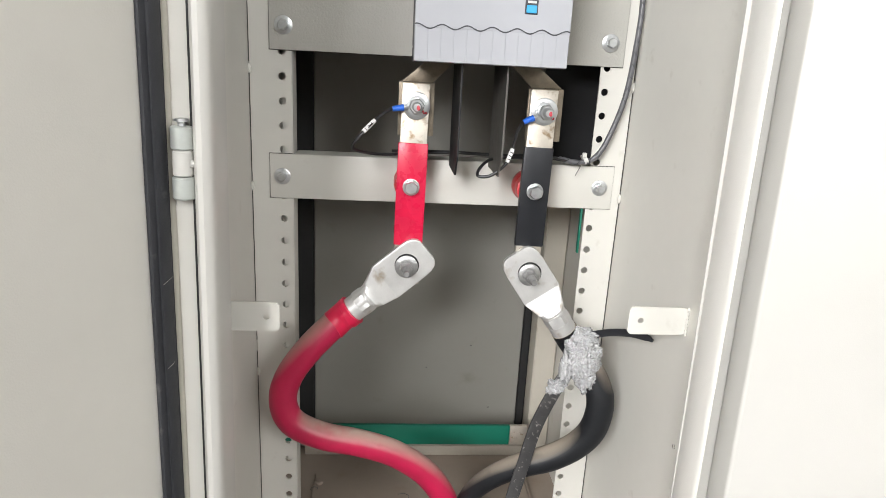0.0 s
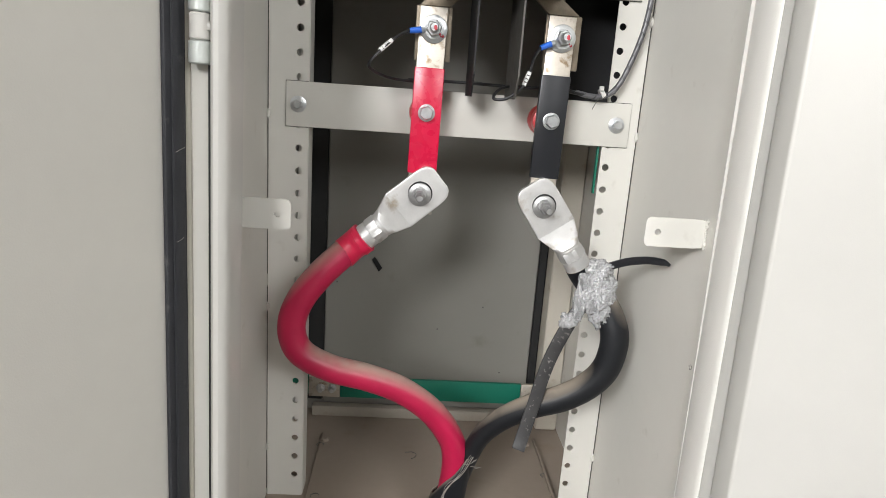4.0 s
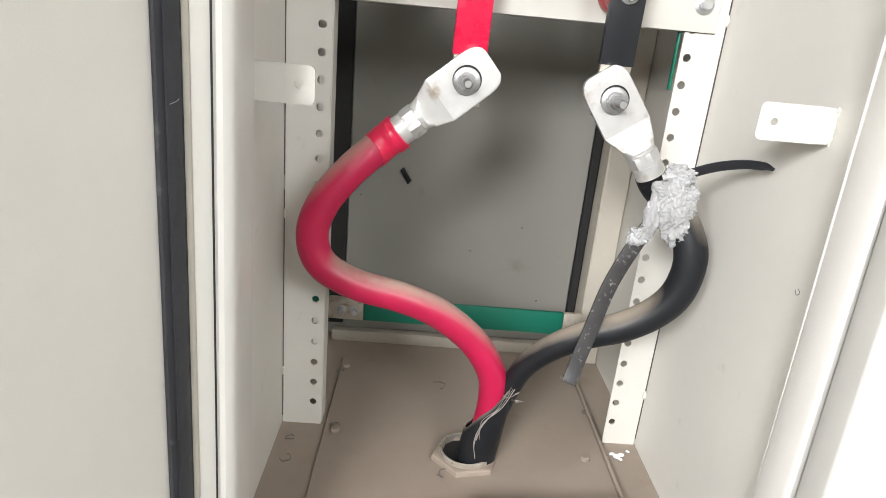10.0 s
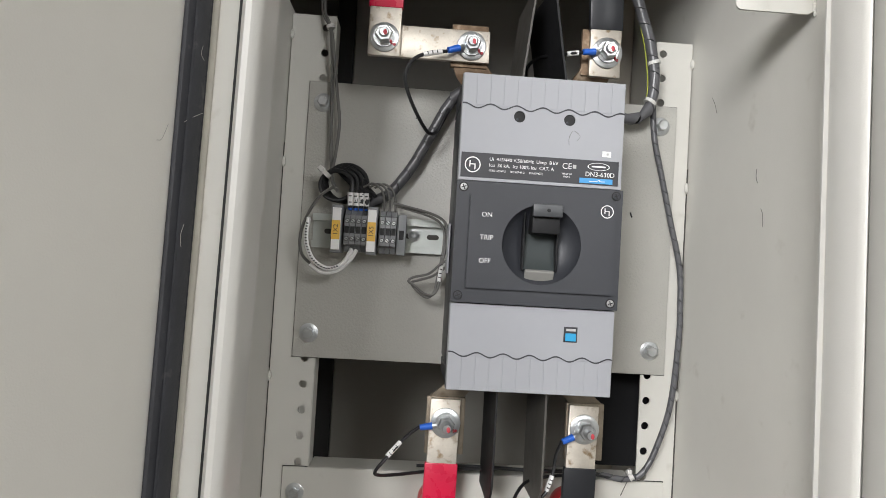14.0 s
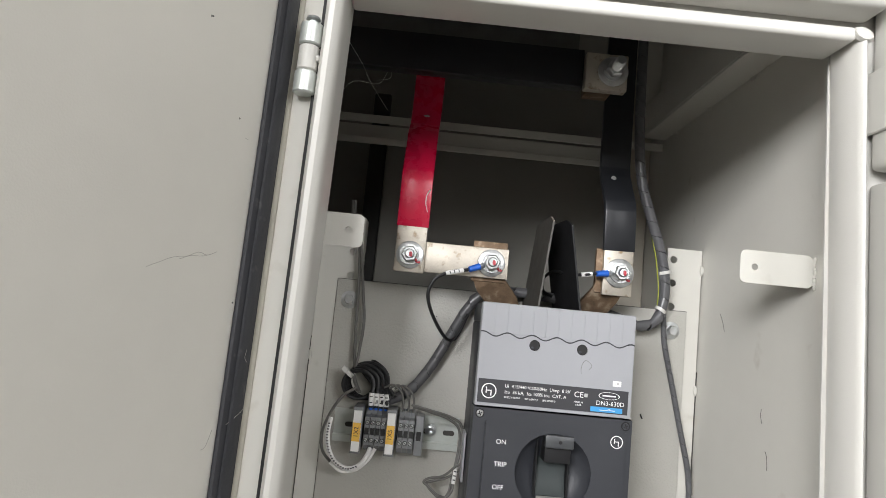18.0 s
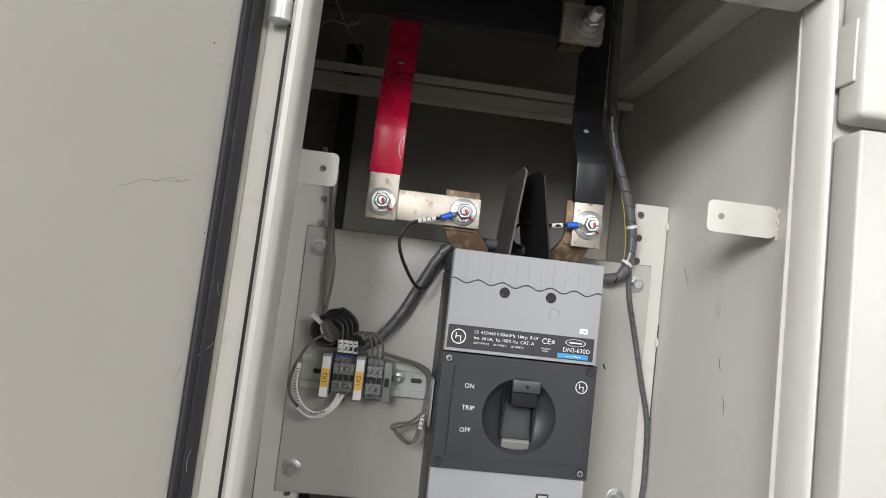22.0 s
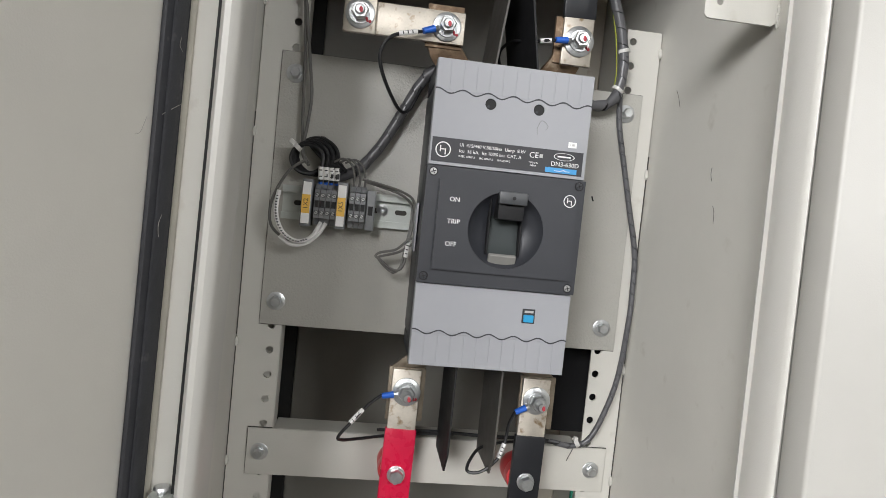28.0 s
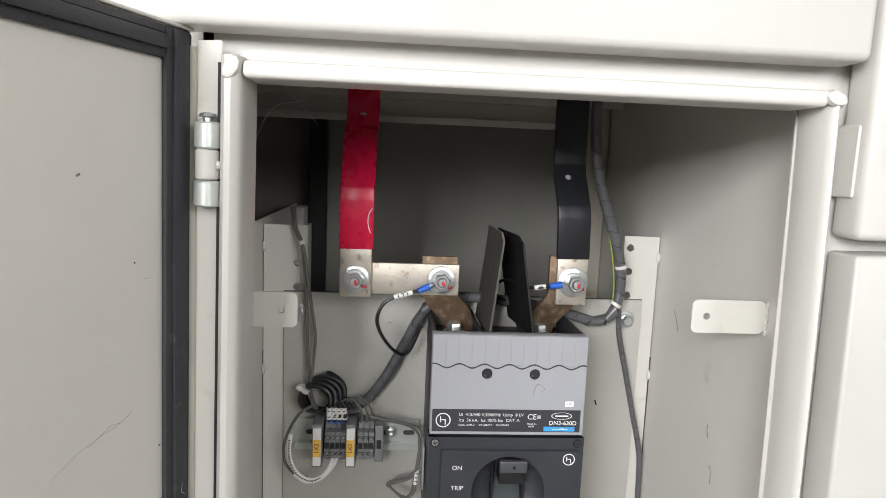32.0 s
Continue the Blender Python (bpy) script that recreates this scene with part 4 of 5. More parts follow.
part("sleeve_end", tube([(-0.1005, 0.6662, 1.647), (-0.1035, 0.6660, 1.641), (-0.1040, 0.6660, 1.633), (-0.1015, 0.6662, 1.624)], 0.0005, 6, 5), INK, red_up, "curved pale scratch")
part("hole_mark", lathe([(0, 0), (0.003, 0), (0.0024, 0.0005), (0, 0.0006)], 14, front(-0.1128, 0.7128, 1.7346) @ Matrix.Rotation(radians(-3), 4, "X") @ Matrix.Diagonal((1.5, 0.8, 1, 1))), PALEGREY, red_up)
link = thing("busbar_link", "tinned copper cross link between busbar and breaker terminal", "busbar link", group="terminal links")
part("bar", box(-0.1285, -0.0165, 0.6735, 0.6785, 1.5655, 1.5955, 0.0008), TIN, link)
stud_nut(-0.0335, 0.6733, 1.5805, link, 0.004, 0.0080, 0.0135)
part("pad", box(-0.0520, -0.0175, 0.6790, 0.6840, 1.562, 1.6025, 0.0008), OLDCU, link, "oxidised copper terminal pad")
part("crank", strap([(-0.0365, 0.6815, 1.5715), (-0.0330, 0.6830, 1.5620), (-0.0160, 0.692, 1.5430), (-0.0090, 0.697, 1.5240)], 0.030, 0.005), OLDCU, link, "oxidised copper crank")
blk_up = thing("busbar", "black sleeved cranked busbar with bare tinned end", "busbar", group="upper busbars")
part("bar", strap([(0.0925, 0.673, 1.560), (0.0925, 0.673, 1.59), (0.0925, 0.673, 1.608)], 0.0295, 0.0055), TIN, blk_up, "bare tinned end")
part("sleeve", strap([(0.0925, 0.673, 1.6045), (0.0915, 0.673, 1.645), (0.0910, 0.675, 1.654), (0.0905, 0.696, 1.684), (0.0905, 0.700, 1.695), (0.0905, 0.7005, 1.72), (0.0900, 0.7005, 1.815), (0.0900, 0.7005, 1.84)], 0.0315, 0.0072), BLACKSLEEVE, blk_up)
part("hole_mark", lathe([(0, 0), (0.0028, 0), (0.0024, 0.0005), (0, 0.0006)], 14, front(0.0868, 0.6880, 1.6825) @ Matrix.Rotation(radians(-35), 4, "X")), PALEGREY, blk_up)
stud_nut(0.0935, 0.6702, 1.5825, blk_up, 0.004, 0.0080, 0.0145)
pad = thing("terminal_spreader", "oxidised copper terminal link behind the black busbar", "busbar link", group="terminal links")
part("pad", box(0.0715, 0.1000, 0.6763, 0.6815, 1.562, 1.6065, 0.0008), OLDCU, pad)
part("crank", strap([(0.0870, 0.679, 1.5700), (0.0835, 0.682, 1.5600), (0.0710, 0.692, 1.5420), (0.0660, 0.697, 1.5240)], 0.030, 0.005), OLDCU, pad)
for x in (-0.018, 0.067):
    bolt_head(x, 0.640, 1.0, 0.0075, 0.0105, breaker, name="terminal_bolt").matrix_basis = Matrix.Translation((0, 0.045, 0.527)) @ Matrix.Translation((x, 0.64, 1.0)) @ Matrix.Rotation(radians(-90), 4, "X") @ Matrix.Translation((-x, -0.64, -1.0))
main = thing("main_busbar", "black sleeved horizontal busbar with bare tinned end block", "busbar", group="upper busbars")
part("sleeve", box(-0.68, 0.0360, 0.636, 0.652, 1.7560, 1.7935, 0.0015), BLACKSLEEVE, main)
part("end_block", box(0.0362, 0.0765, 0.628, 0.640, 1.7525, 1.7880, 0.0010), TIN, main, "bare tinned end")
part("spacer", box(0.0480, 0.0740, 0.6403, 0.6965, 1.7660, 1.7810, 0.001), OLDCU, main)
stud_nut(0.0620, 0.6278, 1.7705, main, 0.018, 0.0082, 0.0145, False)
second = thing("main_busbar", "dull grey horizontal busbar behind the black one", "busbar", group="upper busbars")
part("bar", box(-0.68, 0.0340, 0.655, 0.665, 1.800, 1.8180, 0.001), DULLBAR, second)


# ---- cable lugs and cables ----
def loft(sections, m, n=24):
    """sections of (along, half width, half thickness, squareness, thickness offset) joined to one skin; m takes (along, across, up)."""
    bm = bmesh.new()
    rings = []
    for u, w, t, sq, off in sections:
        ring = []
        for k in range(n):
            a = 2 * math.pi * k / n
            c, s = math.cos(a), math.sin(a)
            e = 2.0 / sq
            ring.append(bm.verts.new(m @ Vector((u, w * math.copysign(abs(c) ** e, c), off + t * math.copysign(abs(s) ** e, s)))))
        rings.append(ring)
    for a, b in zip(rings, rings[1:]):
        for k in range(n):
            bm.faces.new((a[k], a[(k + 1) % n], b[(k + 1) % n], b[k]))
    bm.faces.new(rings[0][::-1])
    bm.faces.new(rings[-1])
    return bm


def lug(x, z, dx, dz, y_back, label):
    """A crimped cable lug bolted flat to a bar; (dx, dz) points from the hole to the cable."""
    d = Vector((dx, 0, dz)).normalized()
    up = Vector((0, -1, 0))
    ac = up.cross(d)
    m = Matrix(((d.x, ac.x, up.x, x), (d.y, ac.y, up.y, y_back), (d.z, ac.z, up.z, z), (0, 0, 0, 1)))
    g = thing("cable_lug", label, "cable lug", group="cable lugs")
    secs = [(-0.0285, 0.0120, 0.0034, 12, 0.0036), (-0.0270, 0.0158, 0.0036, 14, 0.0036), (-0.0235, 0.0192, 0.0036, 14, 0.0036), (-0.018, 0.0213, 0.0036, 14, 0.0036), (-0.010, 0.0222, 0.0036, 14, 0.0036), (0.0288, 0.0225, 0.0036, 14, 0.0036),
            (0.0292, 0.0224, 0.0037, 14, 0.0038), (0.0440, 0.0158, 0.0108, 6, 0.0115), (0.0490, 0.0143, 0.0125, 2.6, 0.0130), (0.0520, 0.0140, 0.0127, 2.1, 0.0130)]
    pad_ob = part("pad", loft(secs, m, 32), ALU, g)
    smooth_by_angle(pad_ob.data, 18)
    along = m @ Matrix(((0, 0, 1, 0), (1, 0, 0, 0), (0, 1, 0, 0.013), (0, 0, 0, 1)))
    bl = lathe([(0, 0.0515), (0.0139, 0.0515), (0.0139, 0.0535), (0.0132, 0.0540), (0.0132, 0.0650), (0.0139, 0.0655), (0.0141, 0.072), (0.0141, 0.079), (0, 0.079)], 28, along)
    add_lathe(bl, [(0, 0.0537), (0.0145, 0.0537), (0.0149, 0.0548), (0.0149, 0.0642), (0.0145, 0.0653), (0, 0.0653)], 6, along @ Matrix.Rotation(radians(12), 4, "Z"))
    part("barrel", bl, ALU, g, "hexagon-crimped barrel")
    # black disc paints the dark crescent of the bolt hole
    part("hole_edge", lathe([(0, 0), (0.0132, 0), (0.0132, 0.0003), (0, 0.0003)], 24, front(x + 0.0004, y_back - 0.0072, z + 0.0010)), BLACKGAP, g, "black disc painting the shade in the bolt hole")
    stud = stud_nut(x, y_back - 0.0076, z, g, 0.017, 0.0066, 0.0124, False, material=SCREW)
    return m


ML = lug(-0.0405, 1.0575, -0.757, -0.653, 0.6893, "dull aluminium crimped cable lug bolted to the red busbar")
MB = lug(0.0945, 1.0520, 0.575, -0.818, 0.6893, "bright aluminium crimped cable lug bolted to the black busbar")


def at_lug(m, u):
    return tuple(m @ Vector((u, 0, 0.013)))


red_cable = thing("red_cable", "thick red power cable, dusty on top, from lug to floor gland", "cable", group="power cables")
RED_WAY = [at_lug(ML, 0.079), at_lug(ML, 0.095), (-0.141, 0.666, 0.968), (-0.1625, 0.661, 0.938), (-0.1705, 0.660, 0.908), (-0.1605, 0.661, 0.880), (-0.128, 0.664, 0.861), (-0.086, 0.667, 0.850), (-0.046, 0.672, 0.833), (-0.009, 0.678, 0.803), (0.0145, 0.682, 0.767), (0.0200, 0.684, 0.735), (0.0175, 0.685, 0.700), (0.0125, 0.685, 0.66), (0.011, 0.685, 0.60)]
part("jacket", tube(RED_WAY, 0.0152, 24, 10), REDCABLE, red_cable)
tape = spline([at_lug(ML, 0.0735), at_lug(ML, 0.079), at_lug(ML, 0.095), (-0.141, 0.666, 0.968)], 12)
for i0, i1, rad, skew in ((3, 16, 0.0171, 0.0024), (13, 28, 0.0161, 0.0040)):
    band = add_tube(bmesh.new(), tape[i0:i1], lambda u: rad + 0.0003 * math.sin(u * 7), 24)
    d = (tape[i1 - 1] - tape[i1 - 2]).normalized()
    for k, v in enumerate(list(band.verts)[-24:]):
        v.co += d * skew * math.cos(2 * math.pi * k / 24 + 0.8)
    part("tape_wrap", band, REDTAPE, red_cable, "glossy red tape")
black_cable = thing("black_cable", "thick black power cable, dusty on top, from lug to floor gland", "cable", group="power cables")
BLK_WAY = [at_lug(MB, 0.076), at_lug(MB, 0.09), (0.156, 0.652, 0.966), (0.1695, 0.640, 0.944), (0.1755, 0.635, 0.920), (0.1710, 0.637, 0.888), (0.1555, 0.642, 0.864), (0.131, 0.648, 0.845), (0.100, 0.655, 0.830), (0.072, 0.664, 0.810), (0.0500, 0.674, 0.783), (0.0370, 0.682, 0.750), (0.0265, 0.688, 0.71), (0.015, 0.690, 0.66), (0.012, 0.690, 0.60)]
part("jacket", tube(BLK_WAY, lambda u: 0.0150 - 0.0036 * min(1, max(0, (u - 0.50) / 0.25)), 24, 10), BLACKCABLE, black_cable)
# outer sheath, slit open where the cores leave it
sheath = thing("cable_sheath", "black outer cable sheath slit open above the gland", "cable sheath")
sb = bmesh.new()
rows = []
for i in range(13):
    u = i / 12
    ring = []
    for k in range(32):
        a = 2 * math.pi * k / 32
        rim = 0.724 + 0.030 * math.cos(a + 0.35) + 0.002 * math.sin(5 * a)
        z = 0.60 + (rim - 0.60) * u
        lean2 = max(0.0, (z - 0.66) / 0.09)
        r = 0.0218 - 0.003 * lean2 + 0.0006 * math.sin(3 * a + 4 * u)
        ring.append(sb.verts.new((0.0095 + 0.0135 * lean2 + r * math.cos(a), 0.6850 + r * 0.95 * math.sin(a), z)))
    rows.append(ring)
for a, b in zip(rows, rows[1:]):
    for k in range(32):
        sb.faces.new((a[k], a[(k + 1) % 32], b[(k + 1) % 32], b[k]))
sheath_ob = part("sheath", sb, BLACKCABLE, sheath)
md = sheath_ob.modifiers.new("thick", "SOLIDIFY")
md.thickness = 0.0018
tear = random.Random(5)
torn = bmesh.new()
for s in range(5):
    way = []
    for p in ((0.004, 0.6630, 0.672), (0.006, 0.6635, 0.692), (0.012, 0.6640, 0.715), (0.025, 0.6650, 0.735), (0.038, 0.670, 0.754), (0.045, 0.674, 0.768)):
        way.append(Vector(p) + Vector((tear.uniform(-0.003, 0.003), tear.uniform(-0.0012, 0.0004), tear.uniform(-0.002, 0.003))))
    k0 = tear.choice((0, 0, 1, 2))
    add_tube(torn, spline(way[k0:k0 + 4], 5), tear.uniform(0.0002, 0.0005), 5)
for s in range(4):
    a0 = Vector((0.036 + tear.uniform(-0.012, 0.012), 0.667 + tear.uniform(-0.002, 0.006), 0.752 + tear.uniform(-0.018, 0.014)))
    add_tube(torn, spline([a0, a0 + Vector((tear.uniform(-0.005, 0.005), -0.003, tear.uniform(0, 0.006))), a0 + Vector((tear.uniform(-0.009, 0.009), -0.004, tear.uniform(-0.004, 0.006)))], 4), 0.0003, 5)
part("torn_edge", torn, FIBRE, sheath, "torn grey filler fibres")

# flat black strap that hangs free, and the short stub
strap_ob = thing("earth_strap", "flat black dusty armour strap hanging free beside the cable", "strap")
STRAPMAT = mat("dusty_black_strap", (0.028, 0.027, 0.027), 0.5, var=0.4, scale=90, bump=0.3, dirt=(0.30, 0.28, 0.26), dirt_amount=0.28, dirt_scale=170)
sp = spline([(0.146, 0.648, 0.972), (0.138, 0.644, 0.955), (0.1235, 0.642, 0.928), (0.1085, 0.642, 0.888), (0.0985, 0.640, 0.846), (0.0885, 0.636, 0.806), (0.0835, 0.632, 0.788)], 6)
part("strap", strap(sp, 0.0142, 0.0036, (0.93, -0.1, 0.35)), STRAPMAT, strap_ob)
stub = thing("cable_stub", "short black flat cable end sticking out sideways", "cable stub")
part("strap", add_tube(bmesh.new(), spline([(0.148, 0.650, 0.990), (0.159, 0.641, 0.999), (0.172, 0.622, 1.0105), (0.185, 0.603, 1.0180), (0.195, 0.588, 1.0205), (0.1995, 0.581, 1.0195)], 6), lambda u: 0.0046 - 0.0012 * u - 0.0018 * max(0.0, u - 0.8) / 0.2, 10, squash=0.45, twist=(0.15, -1, 0.3)), BLACKSLEEVE, stub)


def crumple(c, rad, seed, sub=5, cells=3.0, amp=0.2):
    """A lump of clear bubble film: round blisters between folds."""
    bm = bmesh.new()
    bmesh.ops.create_icosphere(bm, subdivisions=sub, radius=1.0)
    for v in bm.verts:
        d = v.co.normalized()
        k = noise.noise(d * 1.7 + Vector((seed, 0, 0))) * 1.1
        w = d + 0.10 * noise.noise_vector(d * 3.0 + Vector((0, seed, 0)))
        near = noise.voronoi(w * cells + Vector((0, 0, seed)))[0]
        edge = min(1.0, (near[1] - near[0]) / 0.24)
        k += 0.75 * (edge * (2 - edge)) + 0.25 * noise.noise(d * 8.0 + Vector((seed, seed, 0)))
        v.co = Vector((d.x * rad[0], d.y * rad[1], d.z * rad[2] * (1 - 0.12 * d.x))) * (1 + amp * (k - 0.5)) + Vector(c)
    return bm


FILM = bpy.data.materials.new("clear_crumpled_film")
FILM.use_nodes = True
fb = FILM.node_tree.nodes["Principled BSDF"]
fb.inputs["Base Color"].default_value = (0.95, 0.955, 0.96, 1)
fb.inputs["Roughness"].default_value = 0.06
fb.inputs["Transmission Weight"].default_value = 0.72
fb.inputs["IOR"].default_value = 1.45
film = thing("plastic_wrap", "crumpled clear bubble film wrapped round the black cable joint", "plastic wrap")
part("wrap", crumple((0.1530, 0.643, 0.9735), (0.0190, 0.0195, 0.0225), 3.1, 6, 4.4, 0.30), FILM, film)
part("wrap", crumple((0.1590, 0.640, 0.9510), (0.0105, 0.0140, 0.0145), 8.4, 5, 3.2, 0.40), FILM, film)
part("wrap", crumple((0.1520, 0.642, 0.9975), (0.0125, 0.0120, 0.0085), 5.4, 5, 2.6, 0.42), FILM, film)
part("wrap_tail", crumple((0.1345, 0.640, 0.9600), (0.0062, 0.0080, 0.0180), 1.7, 5, 2.6, 0.42), FILM, film)
part("wrap_tail", crumple((0.1245, 0.638, 0.9390), (0.0090, 0.0060, 0.0085), 9.7, 5, 2.6, 0.48), FILM, film)

for ob in film.children:
    smooth_by_angle(ob.data, 170)
    shell = ob.modifiers.new("film_thickness", "SOLIDIFY")
    shell.thickness = 0.0004

# ---- floor: gland plate, gland, crumbs, a spare housing ----
gp = thing("gland_plate", "dusty beige steel gland plate screwed to the floor", "gland plate")
part("sheet", box(-0.163, 0.159, 0.43, 0.889, FLOOR_Z, FLOOR_Z + 0.003, 0.001, 1), FLOOR, gp)
part("edge_fold", box(0.1592, 0.1630, 0.60, 0.889, FLOOR_Z, FLOOR_Z + 0.006, 0.0012, 2), FLOOR, gp)
for x, y in ((0.136, 0.697), (-0.155, 0.865), (0.146, 0.872), (-0.150, 0.72)):
    part("screw", lathe([(0, 0), (0.0055, 0), (0.0055, 0.003), (0.004, 0.0042), (0, 0.0044)], 12, Matrix.Translation((x, y, FLOOR_Z + 0.003))), FLOOR, gp)
gl = thing("cable_gland", "dusty brass-coloured hexagonal cable gland nut in the floor plate", "cable gland")
GZ = FLOOR_Z + 0.003
part("hex_nut", lathe([(0.0295, 0), (0.0385, 0), (0.0385, 0.0045), (0.0365, 0.006), (0.0295, 0.006), (0.0295, 0)], 6, Matrix.Translation((-0.001, 0.688, GZ)) @ Matrix.Rotation(radians(12), 4, "Z")), FLOOR, gl)
part("ring", lathe([(0.0268, 0.001), (0.0290, 0.001), (0.0300, 0.005), (0.0296, 0.0105), (0.0280, 0.0115), (0.0268, 0.0108), (0.0268, 0.001)], 32, Matrix.Translation((-0.001, 0.688, GZ))), TIN, gl, "worn metal ring")
part("throat", lathe([(0, 0.0005), (0.0267, 0.0005), (0.0267, 0.0025), (0, 0.0025)], 24, Matrix.Translation((-0.001, 0.688, GZ))), BLACKGAP, gl, "dark throat")
spare = thing("spare_housing", "dark blue-grey plastic open breaker housing lying on the floor", "plastic housing")
SPM = mat("dark_slate_plastic", (0.045, 0.055, 0.075), 0.45, var=0.15, scale=30, bump=0.1)
sx0, sx1, sy0, sy1, sz0, sz1 = -0.0125, 0.1465, 0.448, 0.5885, FLOOR_Z + 0.0035, FLOOR_Z + 0.027
for a in ((sx0, sx1, sy1 - 0.012, sy1), (sx0, sx1, sy0, sy0 + 0.012), (sx0, sx0 + 0.018, sy0 + 0.0125, sy1 - 0.0125), (sx1 - 0.012, sx1, sy0 + 0.0125, sy1 - 0.0125), (sx0 + 0.055, sx0 + 0.058, sy0 + 0.0125, sy1 - 0.0125), (sx0 + 0.104, sx0 + 0.107, sy0 + 0.0125, sy1 - 0.0125)):
    part("wall", box(a[0], a[1], a[2], a[3], sz0, sz1, 0.001), SPM, spare)
part("tray", box(sx0 + 0.019, sx1 - 0.013, sy0 + 0.013, sy1 - 0.013, sz0, sz0 + 0.006), BLACKPLASTIC, spare)
part("rib", box(sx0 + 0.046, sx0 + 0.112, sy1 - 0.017, sy1 - 0.0125, sz0, sz1 - 0.003, 0.001), SPM, spare)
spare.matrix_basis = Matrix.Translation((0.067, 0.59, 0)) @ Matrix.Rotation(radians(3.5), 4, "Z") @ Matrix.Translation((-0.067, -0.586, 0))
part("screw_hole", lathe([(0, 0), (0.0028, 0), (0.0028, 0.0006), (0, 0.0006)], 12, Matrix.Translation((sx0 + 0.008, sy1 - 0.006, sz1))), BLACKGAP, spare)

rnd = random.Random(7)
chips = bmesh.new()
for i, (dx, dy, r) in enumerate(((0.0, 0.0, 0.0052), (0.006, 0.003, 0.0045), (-0.0045, 0.004, 0.004), (0.003, -0.005, 0.0035), (0.016, 0.010, 0.0022), (-0.012, -0.004, 0.0016))):
    add_lathe(chips, [(0, 0), (r, 0.0002), (r * 0.85, 0.0012), (0, 0.0015 + 0.0002 * i)], 9, Matrix.Translation((0.176 + dx, 0.709 + dy, FLOOR_Z + 0.0005)) @ Matrix.Rotation(rnd.random() * 6, 4, "Z") @ Matrix.Diagonal((rnd.uniform(0.8, 1.2), rnd.uniform(0.6, 1.0), 1, 1)))
tagged(part("paint_chips", chips, INK), "loose white paint chips on the floor by the upright", "debris", kind="stuff")
fl = bmesh.new()
for x, y in ((-0.195, 0.665), (-0.150, 0.728), (-0.160, 0.850), (-0.03, 0.83), (-0.022, 0.655), (0.10, 0.615), (-0.178, 0.60), (0.158, 0.79), (-0.196, 0.70)):
    pts = []
    a0, r0 = rnd.uniform(0, 6), rnd.uniform(0.005, 0.012)
    for k in range(7):
        a = a0 + k * rnd.uniform(0.5, 0.9)
        pts.append((x + r0 * (0.7 + 0.06 * k) * math.cos(a), y + r0 * 0.8 * math.sin(a), FLOOR_Z + 0.0042 + 0.001 * rnd.random()))
    add_tube(fl, spline(pts, 4), 0.0005, 5)
tagged(part("dust_fluff", fl, WIRE), "curled dusty threads and swarf on the floor", "debris", kind="stuff")
scrap = thing("tape_scrap", "small black scrap of tape stuck to the rear cover", "debris")
part("scrap", moved(prism([(-0.003, -0.012), (0.0045, -0.009), (0.002, 0.012), (-0.004, 0.010)], 0, 0.0015, 0.0004), pose(-0.0945, 0.9595, 0.902, 0, -28, 0)), BLACKPLASTIC, scrap)
spec = bmesh.new()
for x, z in ((0.075, 0.84), (0.005, 0.80), (-0.155, 0.87), (0.11, 0.73)):
    add_lathe(spec, [(0, 0), (0.0015, 0), (0.0008, 0.0008), (0, 0.0009)], 6, front(x, 0.9619, z))
tagged(part("dirt_specks", spec, WIRE), "small dark specks on the rear cover", "debris", kind="stuff")

# earth bars
eb = thing("earth_bar", "green sleeved earth bar across the back with bare bolted end", "earth bar")
part("sleeve", box(-0.134, 0.124, 0.845, 0.851, 0.7345, 0.7655, 0.001), GREEN, eb)
part("bare_end", box(-0.178, -0.1345, 0.8435, 0.8495, 0.7350, 0.7650, 0.001), TIN, eb)
part("bare_end", box(0.1245, 0.150, 0.845, 0.851, 0.7345, 0.7655, 0.001), TIN, eb)
part("sleeve", box(-0.2125, -0.1785, 0.851, 0.857, 0.7345, 0.7655, 0.001), GREEN, eb)
for x in (-0.161, -0.145):
    bolt_head(x, 0.8434, 0.749, 0.0042, 0.006, eb)
ev = thing("earth_bar", "green sleeved upright earth bar behind the slotted upright", "earth bar")
part("sleeve", box(0.1622, 0.1642, 0.7390, 0.7450, 1.062, 1.1165, 0.0006), GREEN, ev)


# ---- terminal row ----
rail = thing("din_rail", "zinc-plated slotted mounting rail screwed to the plate", "mounting rail")
prof = [(0.7245, 1.3855), (0.7245, 1.3925), (0.7310, 1.3925), (0.7310, 1.4125), (0.7245, 1.4125), (0.7245, 1.4195), (0.7258, 1.4195), (0.7258, 1.4138), (0.7323, 1.4138), (0.7323, 1.3912), (0.7258, 1.3912), (0.7258, 1.3855)]
rb = bmesh.new()
va = [rb.verts.new((-0.1775, y, z)) for y, z in prof]
vb = [rb.verts.new((-0.0470, y, z)) for y, z in prof]
rb.faces.new(va)
rb.faces.new(vb[::-1])
for i in range(len(prof)):
    rb.faces.new((va[i], va[(i + 1) % len(prof)], vb[(i + 1) % len(prof)], vb[i]))
part("rail", rb, RAILZINC, rail)
